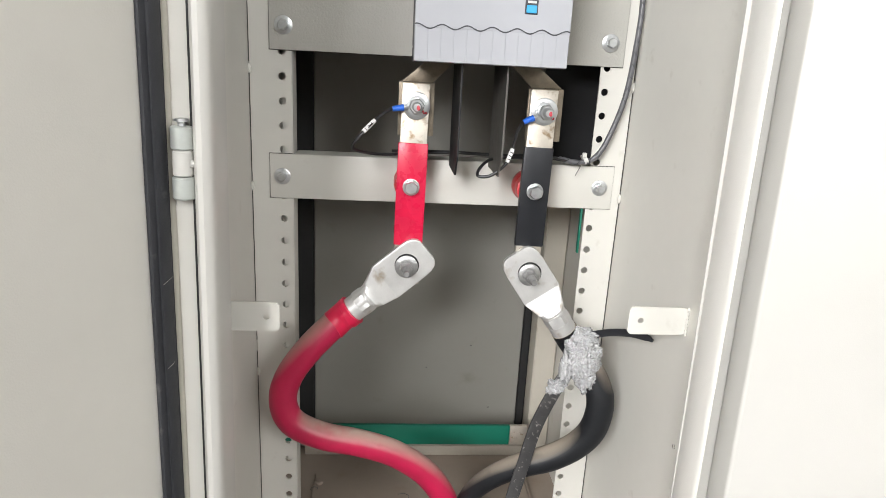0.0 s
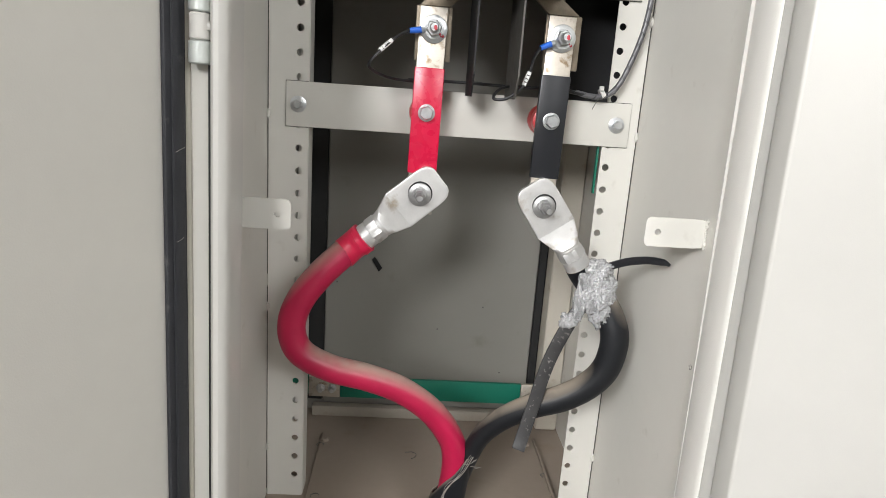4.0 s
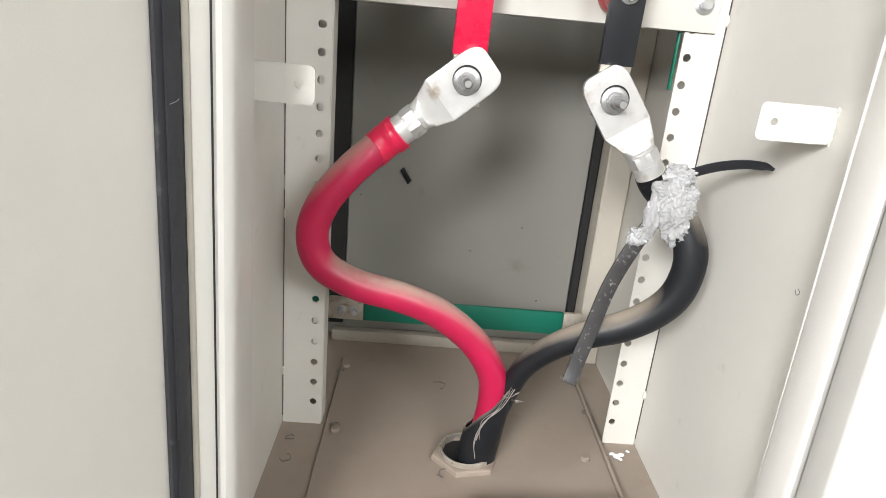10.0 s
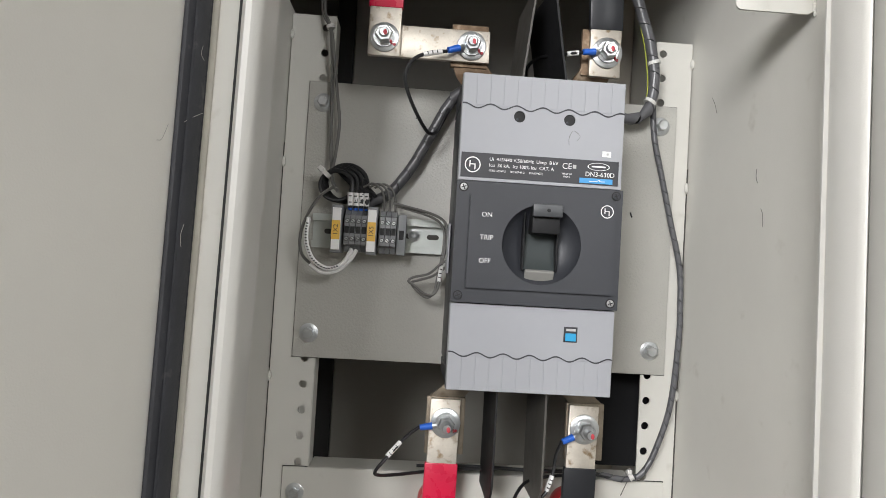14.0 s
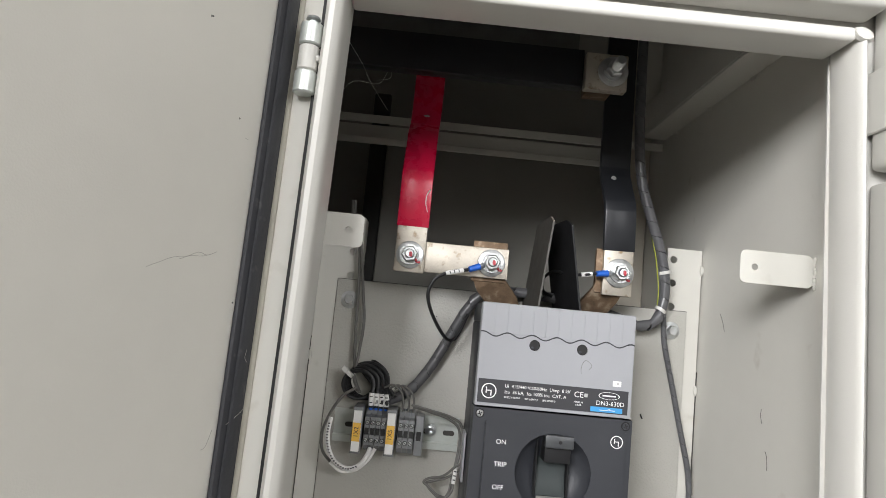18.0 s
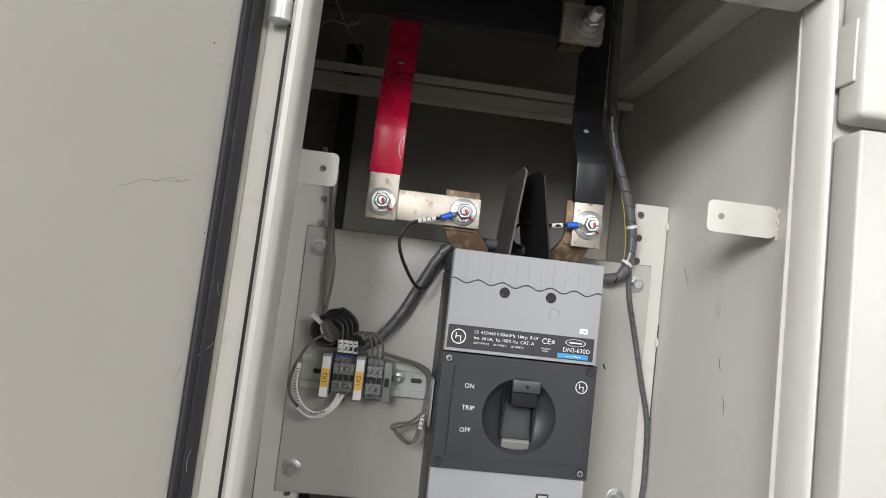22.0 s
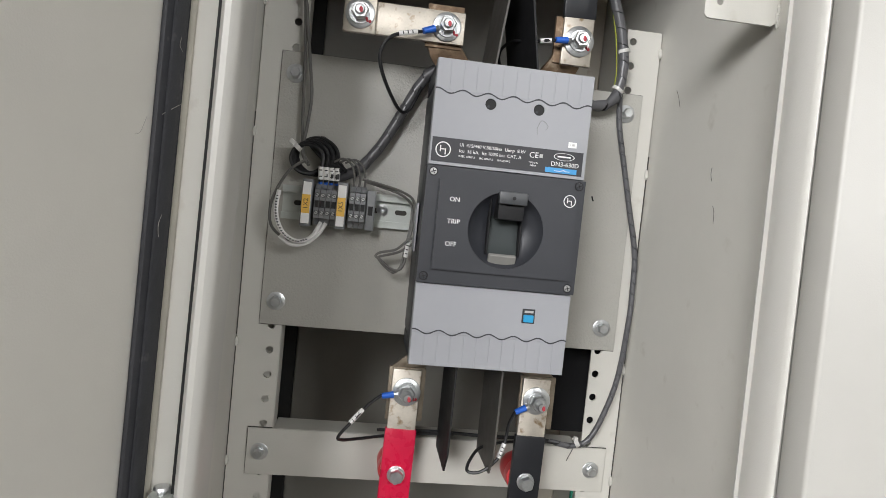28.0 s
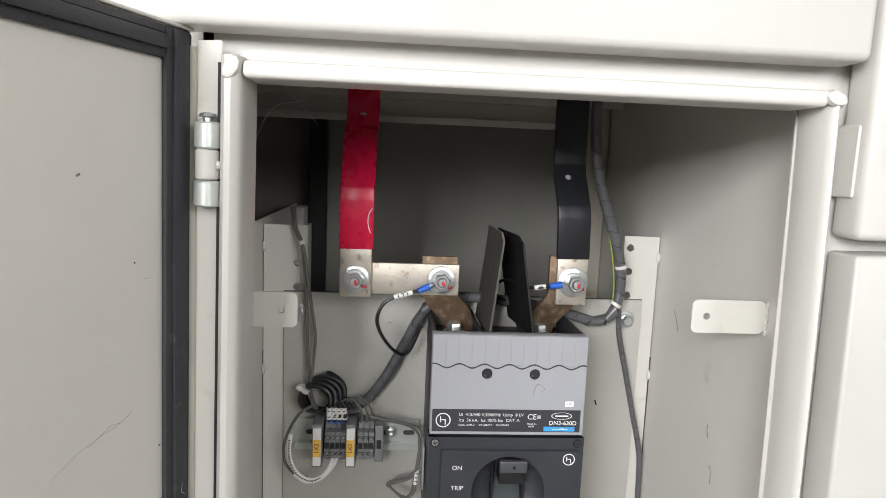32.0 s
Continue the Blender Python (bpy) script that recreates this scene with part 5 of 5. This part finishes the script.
for x in (-0.057, -0.0795, -0.160):
    n = 16
    pts = [(x + (0.0035 if math.cos(2 * math.pi * k / n) > 0 else -0.0035) + 0.0026 * math.cos(2 * math.pi * k / n), 1.4025 + 0.0026 * math.sin(2 * math.pi * k / n)) for k in range(n)]
    # no opening here: the dark oval paints the slot's shade
    part("slot", prism(pts, 0.7304, 0.7312), SEAM, rail, "dark oval painting the shade in a rail slot")
part("screw", lathe([(0, 0), (0.0062, 0), (0.0062, 0.001), (0.0046, 0.0012), (0.0046, 0.0034), (0.0030, 0.0040), (0.0014, 0.0030), (0, 0.0028)], 18, front(-0.0762, 0.7304, 1.4038)), ZINC, rail)


def end_clamp(x, text):
    c = thing("end_clamp", "grey rail end clamp with a white and yellow marker tag", "end clamp", group="end clamps")
    part("body", box(x - 0.0049, x + 0.0049, 0.693, 0.7243, 1.381, 1.4265, 0.0008), TERMINAL, c)
    tagm = part("tag", box(x - 0.0040, x + 0.0040, 0.6905, 0.6928, 1.3835, 1.4235, 0.0004, 1), SLEEVE, c, "white marker tag")
    part("sticker", box(x - 0.0039, x + 0.0039, 0.6901, 0.6905, 1.3935, 1.4115), YELLOW, tagm, "yellow marker sticker")
    letters(text, 0.0062, x, 0.68995, 1.4025, DARKINK, tagm, align="CENTER", spin=90)
    return c


end_clamp(-0.1503, "1X2")
end_clamp(-0.1168, "1X5")
term = thing("terminal_block", "slim grey screw terminal block clipped on the rail", "terminal block", group="terminal blocks")
tb = bmesh.new()
tp = [(0.7243, 1.383), (0.7243, 1.4245), (0.708, 1.4245), (0.7035, 1.4190), (0.6955, 1.4175), (0.6945, 1.4070), (0.6960, 1.4065), (0.6960, 1.4005), (0.6945, 1.4000), (0.6955, 1.3900), (0.7035, 1.3885), (0.708, 1.383)]
va = [tb.verts.new((-0.00245, y, z)) for y, z in tp]
vb = [tb.verts.new((0.00245, y, z)) for y, z in tp]
tb.faces.new(va)
tb.faces.new(vb[::-1])
for i in range(len(tp)):
    tb.faces.new((va[i], va[(i + 1) % len(tp)], vb[(i + 1) % len(tp)], vb[i]))
part("body", tb, TERMINAL, term)
for z in (1.4120, 1.3950):
    part("screw_well", lathe([(0, 0), (0.0023, 0), (0.0023, 0.0004), (0, 0.0004)], 12, front(0, 0.6950, z)), BLACKGAP, term)
    sc = part("screw", lathe([(0, 0.0003), (0.0018, 0.0003), (0.0016, 0.0009), (0, 0.0010)], 12, front(0, 0.6950, z)), ZINC, term)
    part("slot", moved(box(-0.0015, 0.0015, -0.0002, 0.0004, -0.0003, 0.0003), pose(0, 0.6940, z, 0, 30, 0)), BLACKGAP, sc)
part("test_slot", box(-0.0020, 0.0020, 0.6952, 0.6958, 1.3988, 1.4082), BLACKGAP, term)
term.location = (-0.1405, 0, 0)
for x in (-0.1351, -0.1297, -0.1243, -0.1070, -0.1016, -0.0962):
    copy_thing(term, Matrix.Translation((x, 0, 0)))
ep = thing("terminal_end_plate", "grey terminal end stop on the rail", "end stop")
part("body", box(-0.0930, -0.0840, 0.703, 0.7243, 1.382, 1.4215, 0.001), TERMINAL, ep)
part("slot", box(-0.0908, -0.0862, 0.7024, 0.7032, 1.397, 1.406), BLACKGAP, ep)


def wire(name, label, points, r, material, n=8, group="control wires", step=8):
    w = thing(name, label, "wire", group=group)
    part("insulation", tube(points, r, n, step), material, w)
    return w


def sleeve_on(w, a, b, r, name="marker_sleeve", material=None, label="white printed wire marker"):
    return part(name, add_tube(bmesh.new(), [Vector(a).lerp(Vector(b), k / 3) for k in range(4)], r, 10), material or SLEEVE, w, label)


def print_marks(w, a, b, r, count=3):
    """Short dark bars round a marker sleeve, in place of writing too small to read."""
    a, b = Vector(a), Vector(b)
    d = (b - a).normalized()
    out = Vector((0, -1, 0))
    side2 = d.cross(out).normalized()
    bm = bmesh.new()
    for k in range(count):
        c = a.lerp(b, 0.25 + 0.5 * k / max(1, count - 1)) + out * r
        m = Matrix((( d.x, side2.x, out.x, c.x), (d.y, side2.y, out.y, c.y), (d.z, side2.z, out.z, c.z), (0, 0, 0, 1)))
        add_box(bm, -0.0005, 0.0005, -r * 0.6, r * 0.6, -0.0004, 0.0002)
        bmesh.ops.transform(bm, matrix=m, verts=bm.verts[-8:])
    part("print_bar", bm, DARKINK, w, smooth=False)


def ring_terminal(w, stud, toward, material=BLUE):
    """A crimp ring on a stud with a blue insulated barrel pointing toward a place."""
    s, t = Vector(stud), Vector(toward)
    d = (t - s).normalized()
    part("ring", lathe([(0.0062, 0), (0.0100, 0), (0.0100, 0.001), (0.0062, 0.001), (0.0062, 0)], 20, front(*stud)), ZINC, w)
    part("tongue", add_tube(bmesh.new(), [s + d * 0.009, s + d * 0.0135 + Vector((0, -0.001, 0))], 0.0026, 8), ZINC, w)
    a, b = s + d * 0.0130 + Vector((0, -0.001, 0)), s + d * 0.0245 + Vector((0, -0.0015, 0))
    part("boot", add_tube(bmesh.new(), [a.lerp(b, k / 4) for k in range(5)], lambda u: 0.0034 - 0.0006 * u, 12), material, w, "blue insulated crimp barrel")
    return b


# loops at the lower busbars
w = wire("sense_wire", "thin black sense wire with blue ring terminal and white marker", [(-0.0605, 0.684, 1.2235), (-0.072, 0.675, 1.2165), (-0.086, 0.664, 1.203), (-0.0975, 0.660, 1.1895), (-0.096, 0.668, 1.1825), (-0.08, 0.690, 1.1765), (-0.055, 0.708, 1.1745), (-0.02, 0.715, 1.1765), (0.02, 0.718, 1.1775)], 0.0016, BLACKWIRE)
ring_terminal(w, (-0.036, 0.6855, 1.227), (-0.062, 0.684, 1.2230))
sleeve_on(w, (-0.0775, 0.6712, 1.2120), (-0.0885, 0.6628, 1.2010), 0.0023)
print_marks(w, (-0.0775, 0.6712, 1.2120), (-0.0885, 0.6628, 1.2010), 0.0023)
w = wire("sense_wire", "thin black sense wire with blue ring terminal and white marker", [(0.0745, 0.684, 1.2160), (0.067, 0.674, 1.206), (0.0625, 0.664, 1.193), (0.0555, 0.659, 1.176), (0.040, 0.657, 1.1635), (0.0275, 0.660, 1.1625), (0.032, 0.672, 1.170), (0.045, 0.690, 1.1755), (0.07, 0.705, 1.1765), (0.10, 0.712, 1.1765)], 0.0016, BLACKWIRE)
ring_terminal(w, (0.0965, 0.6855, 1.226), (0.0745, 0.684, 1.2160))
sleeve_on(w, (0.0615, 0.6625, 1.1905), (0.0562, 0.6595, 1.1772), 0.0023)
print_marks(w, (0.0615, 0.6625, 1.1905), (0.0562, 0.6595, 1.1772), 0.0023)
# loops at the upper terminals
w = wire("sense_wire", "thin black sense wire looping from copper link to loom", [(-0.0565, 0.664, 1.5710), (-0.072, 0.661, 1.5675), (-0.0865, 0.660, 1.5600), (-0.0930, 0.660, 1.5460), (-0.0900, 0.664, 1.5310), (-0.0800, 0.676, 1.5130), (-0.0690, 0.692, 1.5010), (-0.0610, 0.698, 1.5030), (-0.0550, 0.700, 1.5150), (-0.050, 0.704, 1.528)], 0.0017, BLACKWIRE)
ring_terminal(w, (-0.0335, 0.6695, 1.5805), (-0.0565, 0.664, 1.5710))
sleeve_on(w, (-0.0610, 0.6630, 1.5700), (-0.0780, 0.6605, 1.5655), 0.0023)
print_marks(w, (-0.0610, 0.6630, 1.5700), (-0.0780, 0.6605, 1.5655), 0.0023)
w = wire("sense_wire", "thin black sense wire passing behind the phase barrier", [(0.0695, 0.664, 1.5795), (0.058, 0.664, 1.5775), (0.045, 0.672, 1.5770), (0.033, 0.690, 1.580), (0.024, 0.700, 1.572), (0.026, 0.705, 1.560), (0.036, 0.708, 1.555)], 0.0016, BLACKWIRE)
ring_terminal(w, (0.0935, 0.6665, 1.5825), (0.0700, 0.664, 1.5795))
sleeve_on(w, (0.0655, 0.6640, 1.5788), (0.0550, 0.6650, 1.5772), 0.0023)

# wrapped looms
loom = thing("wire_loom", "grey spiral-wrapped wire loom running over the breaker and up the side", "wire loom", group="looms")
LOOM = [(-0.118, 0.7185, 1.4345), (-0.108, 0.7185, 1.4395), (-0.097, 0.7180, 1.4500), (-0.0815, 0.718, 1.4725), (-0.0640, 0.718, 1.5070), (-0.0500, 0.716, 1.5340), (-0.0350, 0.715, 1.5500), (0.000, 0.714, 1.5560), (0.050, 0.714, 1.5520), (0.100, 0.714, 1.5420), (0.131, 0.715, 1.5340), (0.1490, 0.715, 1.5410), (0.1560, 0.715, 1.5600), (0.1560, 0.714, 1.5850), (0.1490, 0.713, 1.6150), (0.1375, 0.712, 1.6470), (0.1250, 0.711, 1.6830), (0.1190, 0.710, 1.7200), (0.1160, 0.708, 1.7700), (0.114, 0.706, 1.86), (0.114, 0.704, 1.95)]
lw = spline(LOOM, 12)
core = part("core", add_tube(bmesh.new(), lw, 0.0041, 14), BLACKWIRE, loom)


def spiral_wrap(way, r, pitch, gap, thick, parent, material):
    """A flat strip wound round a loom with an open gap between turns."""
    bm = bmesh.new()
    length = [0.0]
    for a, b in zip(way, way[1:]):
        length.append(length[-1] + (b - a).length)
    total = length[-1]
    turns = total / pitch
    steps = int(turns * 14)
    up = None
    prev = None
    idx = 0
    for i in range(steps + 1):
        def ring_at(sv):
            j = min(range(len(length) - 1), key=lambda q: abs((length[q] + length[q + 1]) / 2 - sv))
            f2 = (sv - length[j]) / max(1e-9, length[j + 1] - length[j])
            p = way[j].lerp(way[j + 1], f2)
            d = (way[j + 1] - way[j]).normalized()
            return p, d
        s0 = total * i / steps
        p, d = ring_at(s0)
        ref = Vector((0.2, -1, 0.1))
        sx = d.cross(ref).normalized()
        sy = sx.cross(d)
        ang = 2 * math.pi * s0 / pitch
        o = math.cos(ang) * sx + math.sin(ang) * sy
        w2 = (pitch - gap) / 2
        quad = [bm.verts.new(p + o * rr + d * ww) for rr, ww in ((r, -w2), (r + thick, -w2 + 0.0003), (r + thick, w2 - 0.0003), (r, w2))]
        if prev:
            for k in range(3):
                bm.faces.new((prev[k], prev[k + 1], quad[k + 1], quad[k]))
        prev = quad
    return part("spiral_wrap", bm, material, parent, "wound grey plastic strip")


spiral_wrap(lw, 0.0044, 0.0165, 0.0005, 0.0010, loom, SPIRAL)
for p, d in ((Vector((0.1555, 0.7135, 1.592)), Vector((-0.25, 0, 1))), (Vector((0.1535, 0.715, 1.552)), Vector((0.5, 0, 0.85)))):
    d.normalize()
    part("cable_tie", add_tube(bmesh.new(), [p - d * 0.0017, p + d * 0.0017], 0.0064, 16), TIE, loom, "pale cable tie")
part("earth_wire", tube([(0.1503, 0.7155, 1.555), (0.1501, 0.715, 1.575), (0.1455, 0.714, 1.605), (0.1395, 0.713, 1.628)], 0.0006, 6), mat("yellow_green_wire", (0.38, 0.42, 0.05), 0.5), loom, "yellow-green earth wire")
thin = thing("wire_loom", "slim grey spiral-wrapped loom hanging down beside the breaker", "wire loom", group="looms")
THIN = [(0.1570, 0.716, 1.5560), (0.1605, 0.722, 1.5380), (0.1635, 0.723, 1.5150), (0.1740, 0.723, 1.4730), (0.1840, 0.723, 1.4330), (0.1955, 0.722, 1.3850), (0.1975, 0.721, 1.3450), (0.1970, 0.720, 1.3120), (0.1920, 0.720, 1.2500), (0.1800, 0.720, 1.2060), (0.1670, 0.720, 1.1800), (0.1500, 0.721, 1.1720), (0.1260, 0.722, 1.1745), (0.1000, 0.720, 1.1775), (0.060, 0.722, 1.1760), (0.00, 0.724, 1.1770), (-0.06, 0.722, 1.1760)]
tw = spline(THIN, 10)
part("core", add_tube(bmesh.new(), tw, lambda u: 0.0022 - 0.0006 * max(0, u - 0.75) * 4, 10), BLACKWIRE, thin)
spiral_wrap(tw[:120], 0.0022, 0.0125, 0.0008, 0.0008, thin, SPIRAL)
for p, d in ((Vector((0.1545, 0.722, 1.1755)), Vector((0.85, 0, 0.5))),):
    d.normalize()
    part("cable_tie", add_tube(bmesh.new(), [p - d * 0.0022, p + d * 0.0022], 0.0058, 14), TIE, thin, "pale cable tie")
    part("tie_head", box(0.1495, 0.1540, 0.7135, 0.7180, 1.1785, 1.1835, 0.0006, 1), TIE, thin)
    part("tie_tail", tube([(0.150, 0.716, 1.171), (0.146, 0.714, 1.164), (0.143, 0.713, 1.158)], 0.0005, 5), WIRE, thin)

# wires down the left
for k, pts in enumerate(([(-0.1820, 0.740, 1.640), (-0.1790, 0.728, 1.622), (-0.1720, 0.722, 1.606), (-0.1685, 0.722, 1.575), (-0.1665, 0.724, 1.540), (-0.1650, 0.724, 1.505), (-0.1630, 0.722, 1.475), (-0.1590, 0.712, 1.452), (-0.152, 0.700, 1.440)], [(-0.1850, 0.742, 1.640), (-0.1800, 0.728, 1.620), (-0.1705, 0.721, 1.602), (-0.1660, 0.720, 1.575), (-0.1610, 0.722, 1.540), (-0.1570, 0.722, 1.510), (-0.1585, 0.720, 1.480), (-0.1600, 0.710, 1.455), (-0.154, 0.698, 1.442)])):
    w = wire("control_wire", "grey control wire hanging from the roof to the terminals", pts, 0.0017, WIRE)
    if k == 0:
        part("cable_tie", add_tube(bmesh.new(), [Vector((-0.1722, 0.7220, 1.608)), Vector((-0.1712, 0.7220, 1.6045))], 0.0042, 12), TIE, w, "pale cable tie")
# coiled black wires above the terminals
for k in range(4):
    x = -0.1395 + 0.0052 * k
    c = Vector((-0.1545 + 0.0030 * k, 0.7070 + 0.0028 * k, 1.4465 + 0.0012 * k))
    r = 0.0150 + 0.0014 * k
    pts = [(x, 0.7060, 1.4255), (x, 0.7045, 1.4350)]
    for j in range(14):
        a = radians(15 + 33 * j)
        pts.append((c.x + r * 1.05 * math.cos(a), c.y + 0.0007 * j, c.z + r * 0.95 * math.sin(a)))
    pts.append((-0.128 + 0.004 * k, 0.7040, 1.4375))
    w = wire("control_wire", "black control wire coiled above the terminals", pts, 0.0022, BLACKWIRE, group="coiled wires", step=5)
    sleeve_on(w, (x, 0.7053, 1.4275), (x - 0.0006, 0.7043, 1.4400), 0.0027)
    print_marks(w, (x, 0.7053, 1.4275), (x - 0.0006, 0.7043, 1.4395), 0.0024, 2)
    part("ferrule", add_tube(bmesh.new(), [Vector((x, 0.7066, 1.4232)), Vector((x, 0.7062, 1.4258))], 0.0020, 8), BLUE, w, "blue ferrule")
tie = thing("cable_tie", "white cable tie round the coiled black wires", "cable tie")
part("band", add_tube(bmesh.new(), [Vector((-0.1668, 0.7085, 1.4560)), Vector((-0.1640, 0.7085, 1.4592))], 0.0058, 12), TIE, tie)
part("head", moved(box(-0.003, 0.003, -0.0025, 0.0025, -0.0025, 0.0025, 0.0006, 1), pose(-0.1695, 0.7035, 1.4610, 0, 35, 0)), TIE, tie)
for k in range(3):
    x = -0.1070 + 0.0054 * k
    wire("control_wire", "thin grey wire bent into the terminal", [(x, 0.7060, 1.4240), (x + 0.0002, 0.7035, 1.4330), (x - 0.003, 0.7010, 1.4440), (x - 0.012, 0.7040, 1.4500), (x - 0.021, 0.7060, 1.4460)], 0.0011, WIRE, 6)
w = wire("control_wire", "grey wire bowing down beside the rail", [(-0.1560, 0.700, 1.4440), (-0.1690, 0.702, 1.4340), (-0.1800, 0.704, 1.4150), (-0.1855, 0.706, 1.3960), (-0.1830, 0.706, 1.3780), (-0.1700, 0.703, 1.3670), (-0.1600, 0.702, 1.3660)], 0.0015, WIRE)
w = wire("marker_wire", "white printed wire looping under the terminals", [(-0.1775, 0.700, 1.4130), (-0.1790, 0.699, 1.3990), (-0.1770, 0.698, 1.3850), (-0.1695, 0.697, 1.3720), (-0.1570, 0.697, 1.3655), (-0.1450, 0.698, 1.3690), (-0.1380, 0.701, 1.3790), (-0.1360, 0.706, 1.3850)], 0.0022, SLEEVE)
mk = bmesh.new()
ws = spline([(-0.1775, 0.700, 1.4130), (-0.1790, 0.699, 1.3990), (-0.1770, 0.698, 1.3850), (-0.1695, 0.697, 1.3720), (-0.1570, 0.697, 1.3655), (-0.1450, 0.698, 1.3690)], 5)
for q in ws[2:-1]:
    add_box(mk, q.x - 0.0009, q.x + 0.0009, q.y - 0.0026, q.y - 0.0020, q.z - 0.0006, q.z + 0.0006)
part("print_bar", mk, DARKINK, w, smooth=False)
wire("control_wire", "white printed wire looping under the terminals, second", [(-0.1740, 0.702, 1.3690), (-0.1620, 0.702, 1.3615), (-0.1480, 0.702, 1.3640), (-0.1370, 0.704, 1.3740), (-0.1310, 0.707, 1.3850)], 0.0020, SLEEVE)
# pair of wires round the rail end into the breaker's side
w = wire("control_wire", "grey wire running round the rail end to the breaker side", [(-0.0985, 0.702, 1.4320), (-0.0800, 0.702, 1.4285), (-0.0600, 0.704, 1.4240), (-0.0470, 0.706, 1.4170), (-0.0440, 0.706, 1.4040), (-0.0460, 0.704, 1.3850), (-0.0490, 0.702, 1.3690), (-0.0500, 0.700, 1.3540), (-0.0550, 0.700, 1.3460), (-0.0640, 0.700, 1.3470), (-0.0740, 0.701, 1.3545), (-0.0790, 0.702, 1.3580), (-0.0740, 0.702, 1.3620), (-0.0600, 0.700, 1.3660), (-0.0490, 0.699, 1.3760), (-0.0425, 0.698, 1.3800)], 0.0013, WIRE)
sleeve_on(w, (-0.0480, 0.7025, 1.3750), (-0.0496, 0.7008, 1.3590), 0.0021)
print_marks(w, (-0.0480, 0.7025, 1.3750), (-0.0496, 0.7008, 1.3590), 0.0021)
wire("control_wire", "grey wire running round the rail end to the breaker side", [(-0.0960, 0.704, 1.4300), (-0.0780, 0.705, 1.4260), (-0.0600, 0.706, 1.4210), (-0.0490, 0.708, 1.4130), (-0.0462, 0.708, 1.4000), (-0.0480, 0.706, 1.3820), (-0.0510, 0.704, 1.3640), (-0.0535, 0.703, 1.3490), (-0.0600, 0.703, 1.3430), (-0.0690, 0.704, 1.3480), (-0.0760, 0.705, 1.3560), (-0.0700, 0.704, 1.3590), (-0.0560, 0.703, 1.3640), (-0.0425, 0.702, 1.3740)], 0.0013, WIRE)
part("side_clip", box(-0.0446, -0.0428, 0.672, 0.698, 1.368, 1.414, 0.0006), GREYPLASTIC, breaker, "clear side clip")
# thin cream wire at the foot of the left lip
wire("cream_wire", "thin cream wire trailing over the lip into the compartment", [(-0.205, 0.44, 0.665), (-0.198, 0.470, 0.690), (-0.187, 0.4775, 0.712), (-0.176, 0.490, 0.735), (-0.178, 0.505, 0.70), (-0.186, 0.53, 0.668), (-0.19, 0.57, 0.6575)], 0.0015, CREAMWIRE)
# cobweb threads in the upper corner
cob = bmesh.new()
for a, b, s in (((-0.20, 0.60, 1.78), (-0.150, 0.66, 1.72), 0.004), ((-0.19, 0.58, 1.70), (-0.155, 0.67, 1.765), -0.005), ((-0.165, 0.66, 1.75), (-0.14, 0.67, 1.77), 0.003)):
    a, b = Vector(a), Vector(b)
    add_tube(cob, spline([a, a.lerp(b, 0.4) + Vector((s, 0, -s)), a.lerp(b, 0.7) + Vector((-s, 0, s)), b], 4), 0.00016, 4)
tagged(part("cobweb", cob, SLEEVE), "dusty cobweb threads in the dark upper corner", "cobweb", kind="stuff")
# scuffs on the side wall
sc = bmesh.new()
for pts in (((0.687, 1.553), (0.681, 1.545), (0.676, 1.535)), ((0.600, 1.470), (0.6005, 1.464), (0.598, 1.458)), ((0.591, 1.436), (0.588, 1.431), (0.587, 1.421)), ((0.518, 0.946), (0.515, 0.944), (0.518, 0.941), (0.521, 0.944))):
    add_tube(sc, spline([(XR - 0.0001, y, z) for y, z in pts], 4), 0.0003, 5)
tagged(part("wall_scuff", sc, WIRE), "thin dark scuff marks on the side wall", "scuff", kind="stuff")
# a fleck of black tape and a speck on the device plate
fk = bmesh.new()
add_tube(fk, spline([(0.145, 0.7316, 1.441), (0.1456, 0.7312, 1.4385), (0.147, 0.7316, 1.436)], 4), 0.0008, 6)
add_lathe(fk, [(0, 0), (0.0007, 0), (0.0004, 0.0004), (0, 0.0005)], 7, front(-0.081, 0.7320, 1.523))
tagged(part("tape_flecks", fk, BLACKPLASTIC), "tiny black flecks on the mounting plate", "debris", kind="stuff")
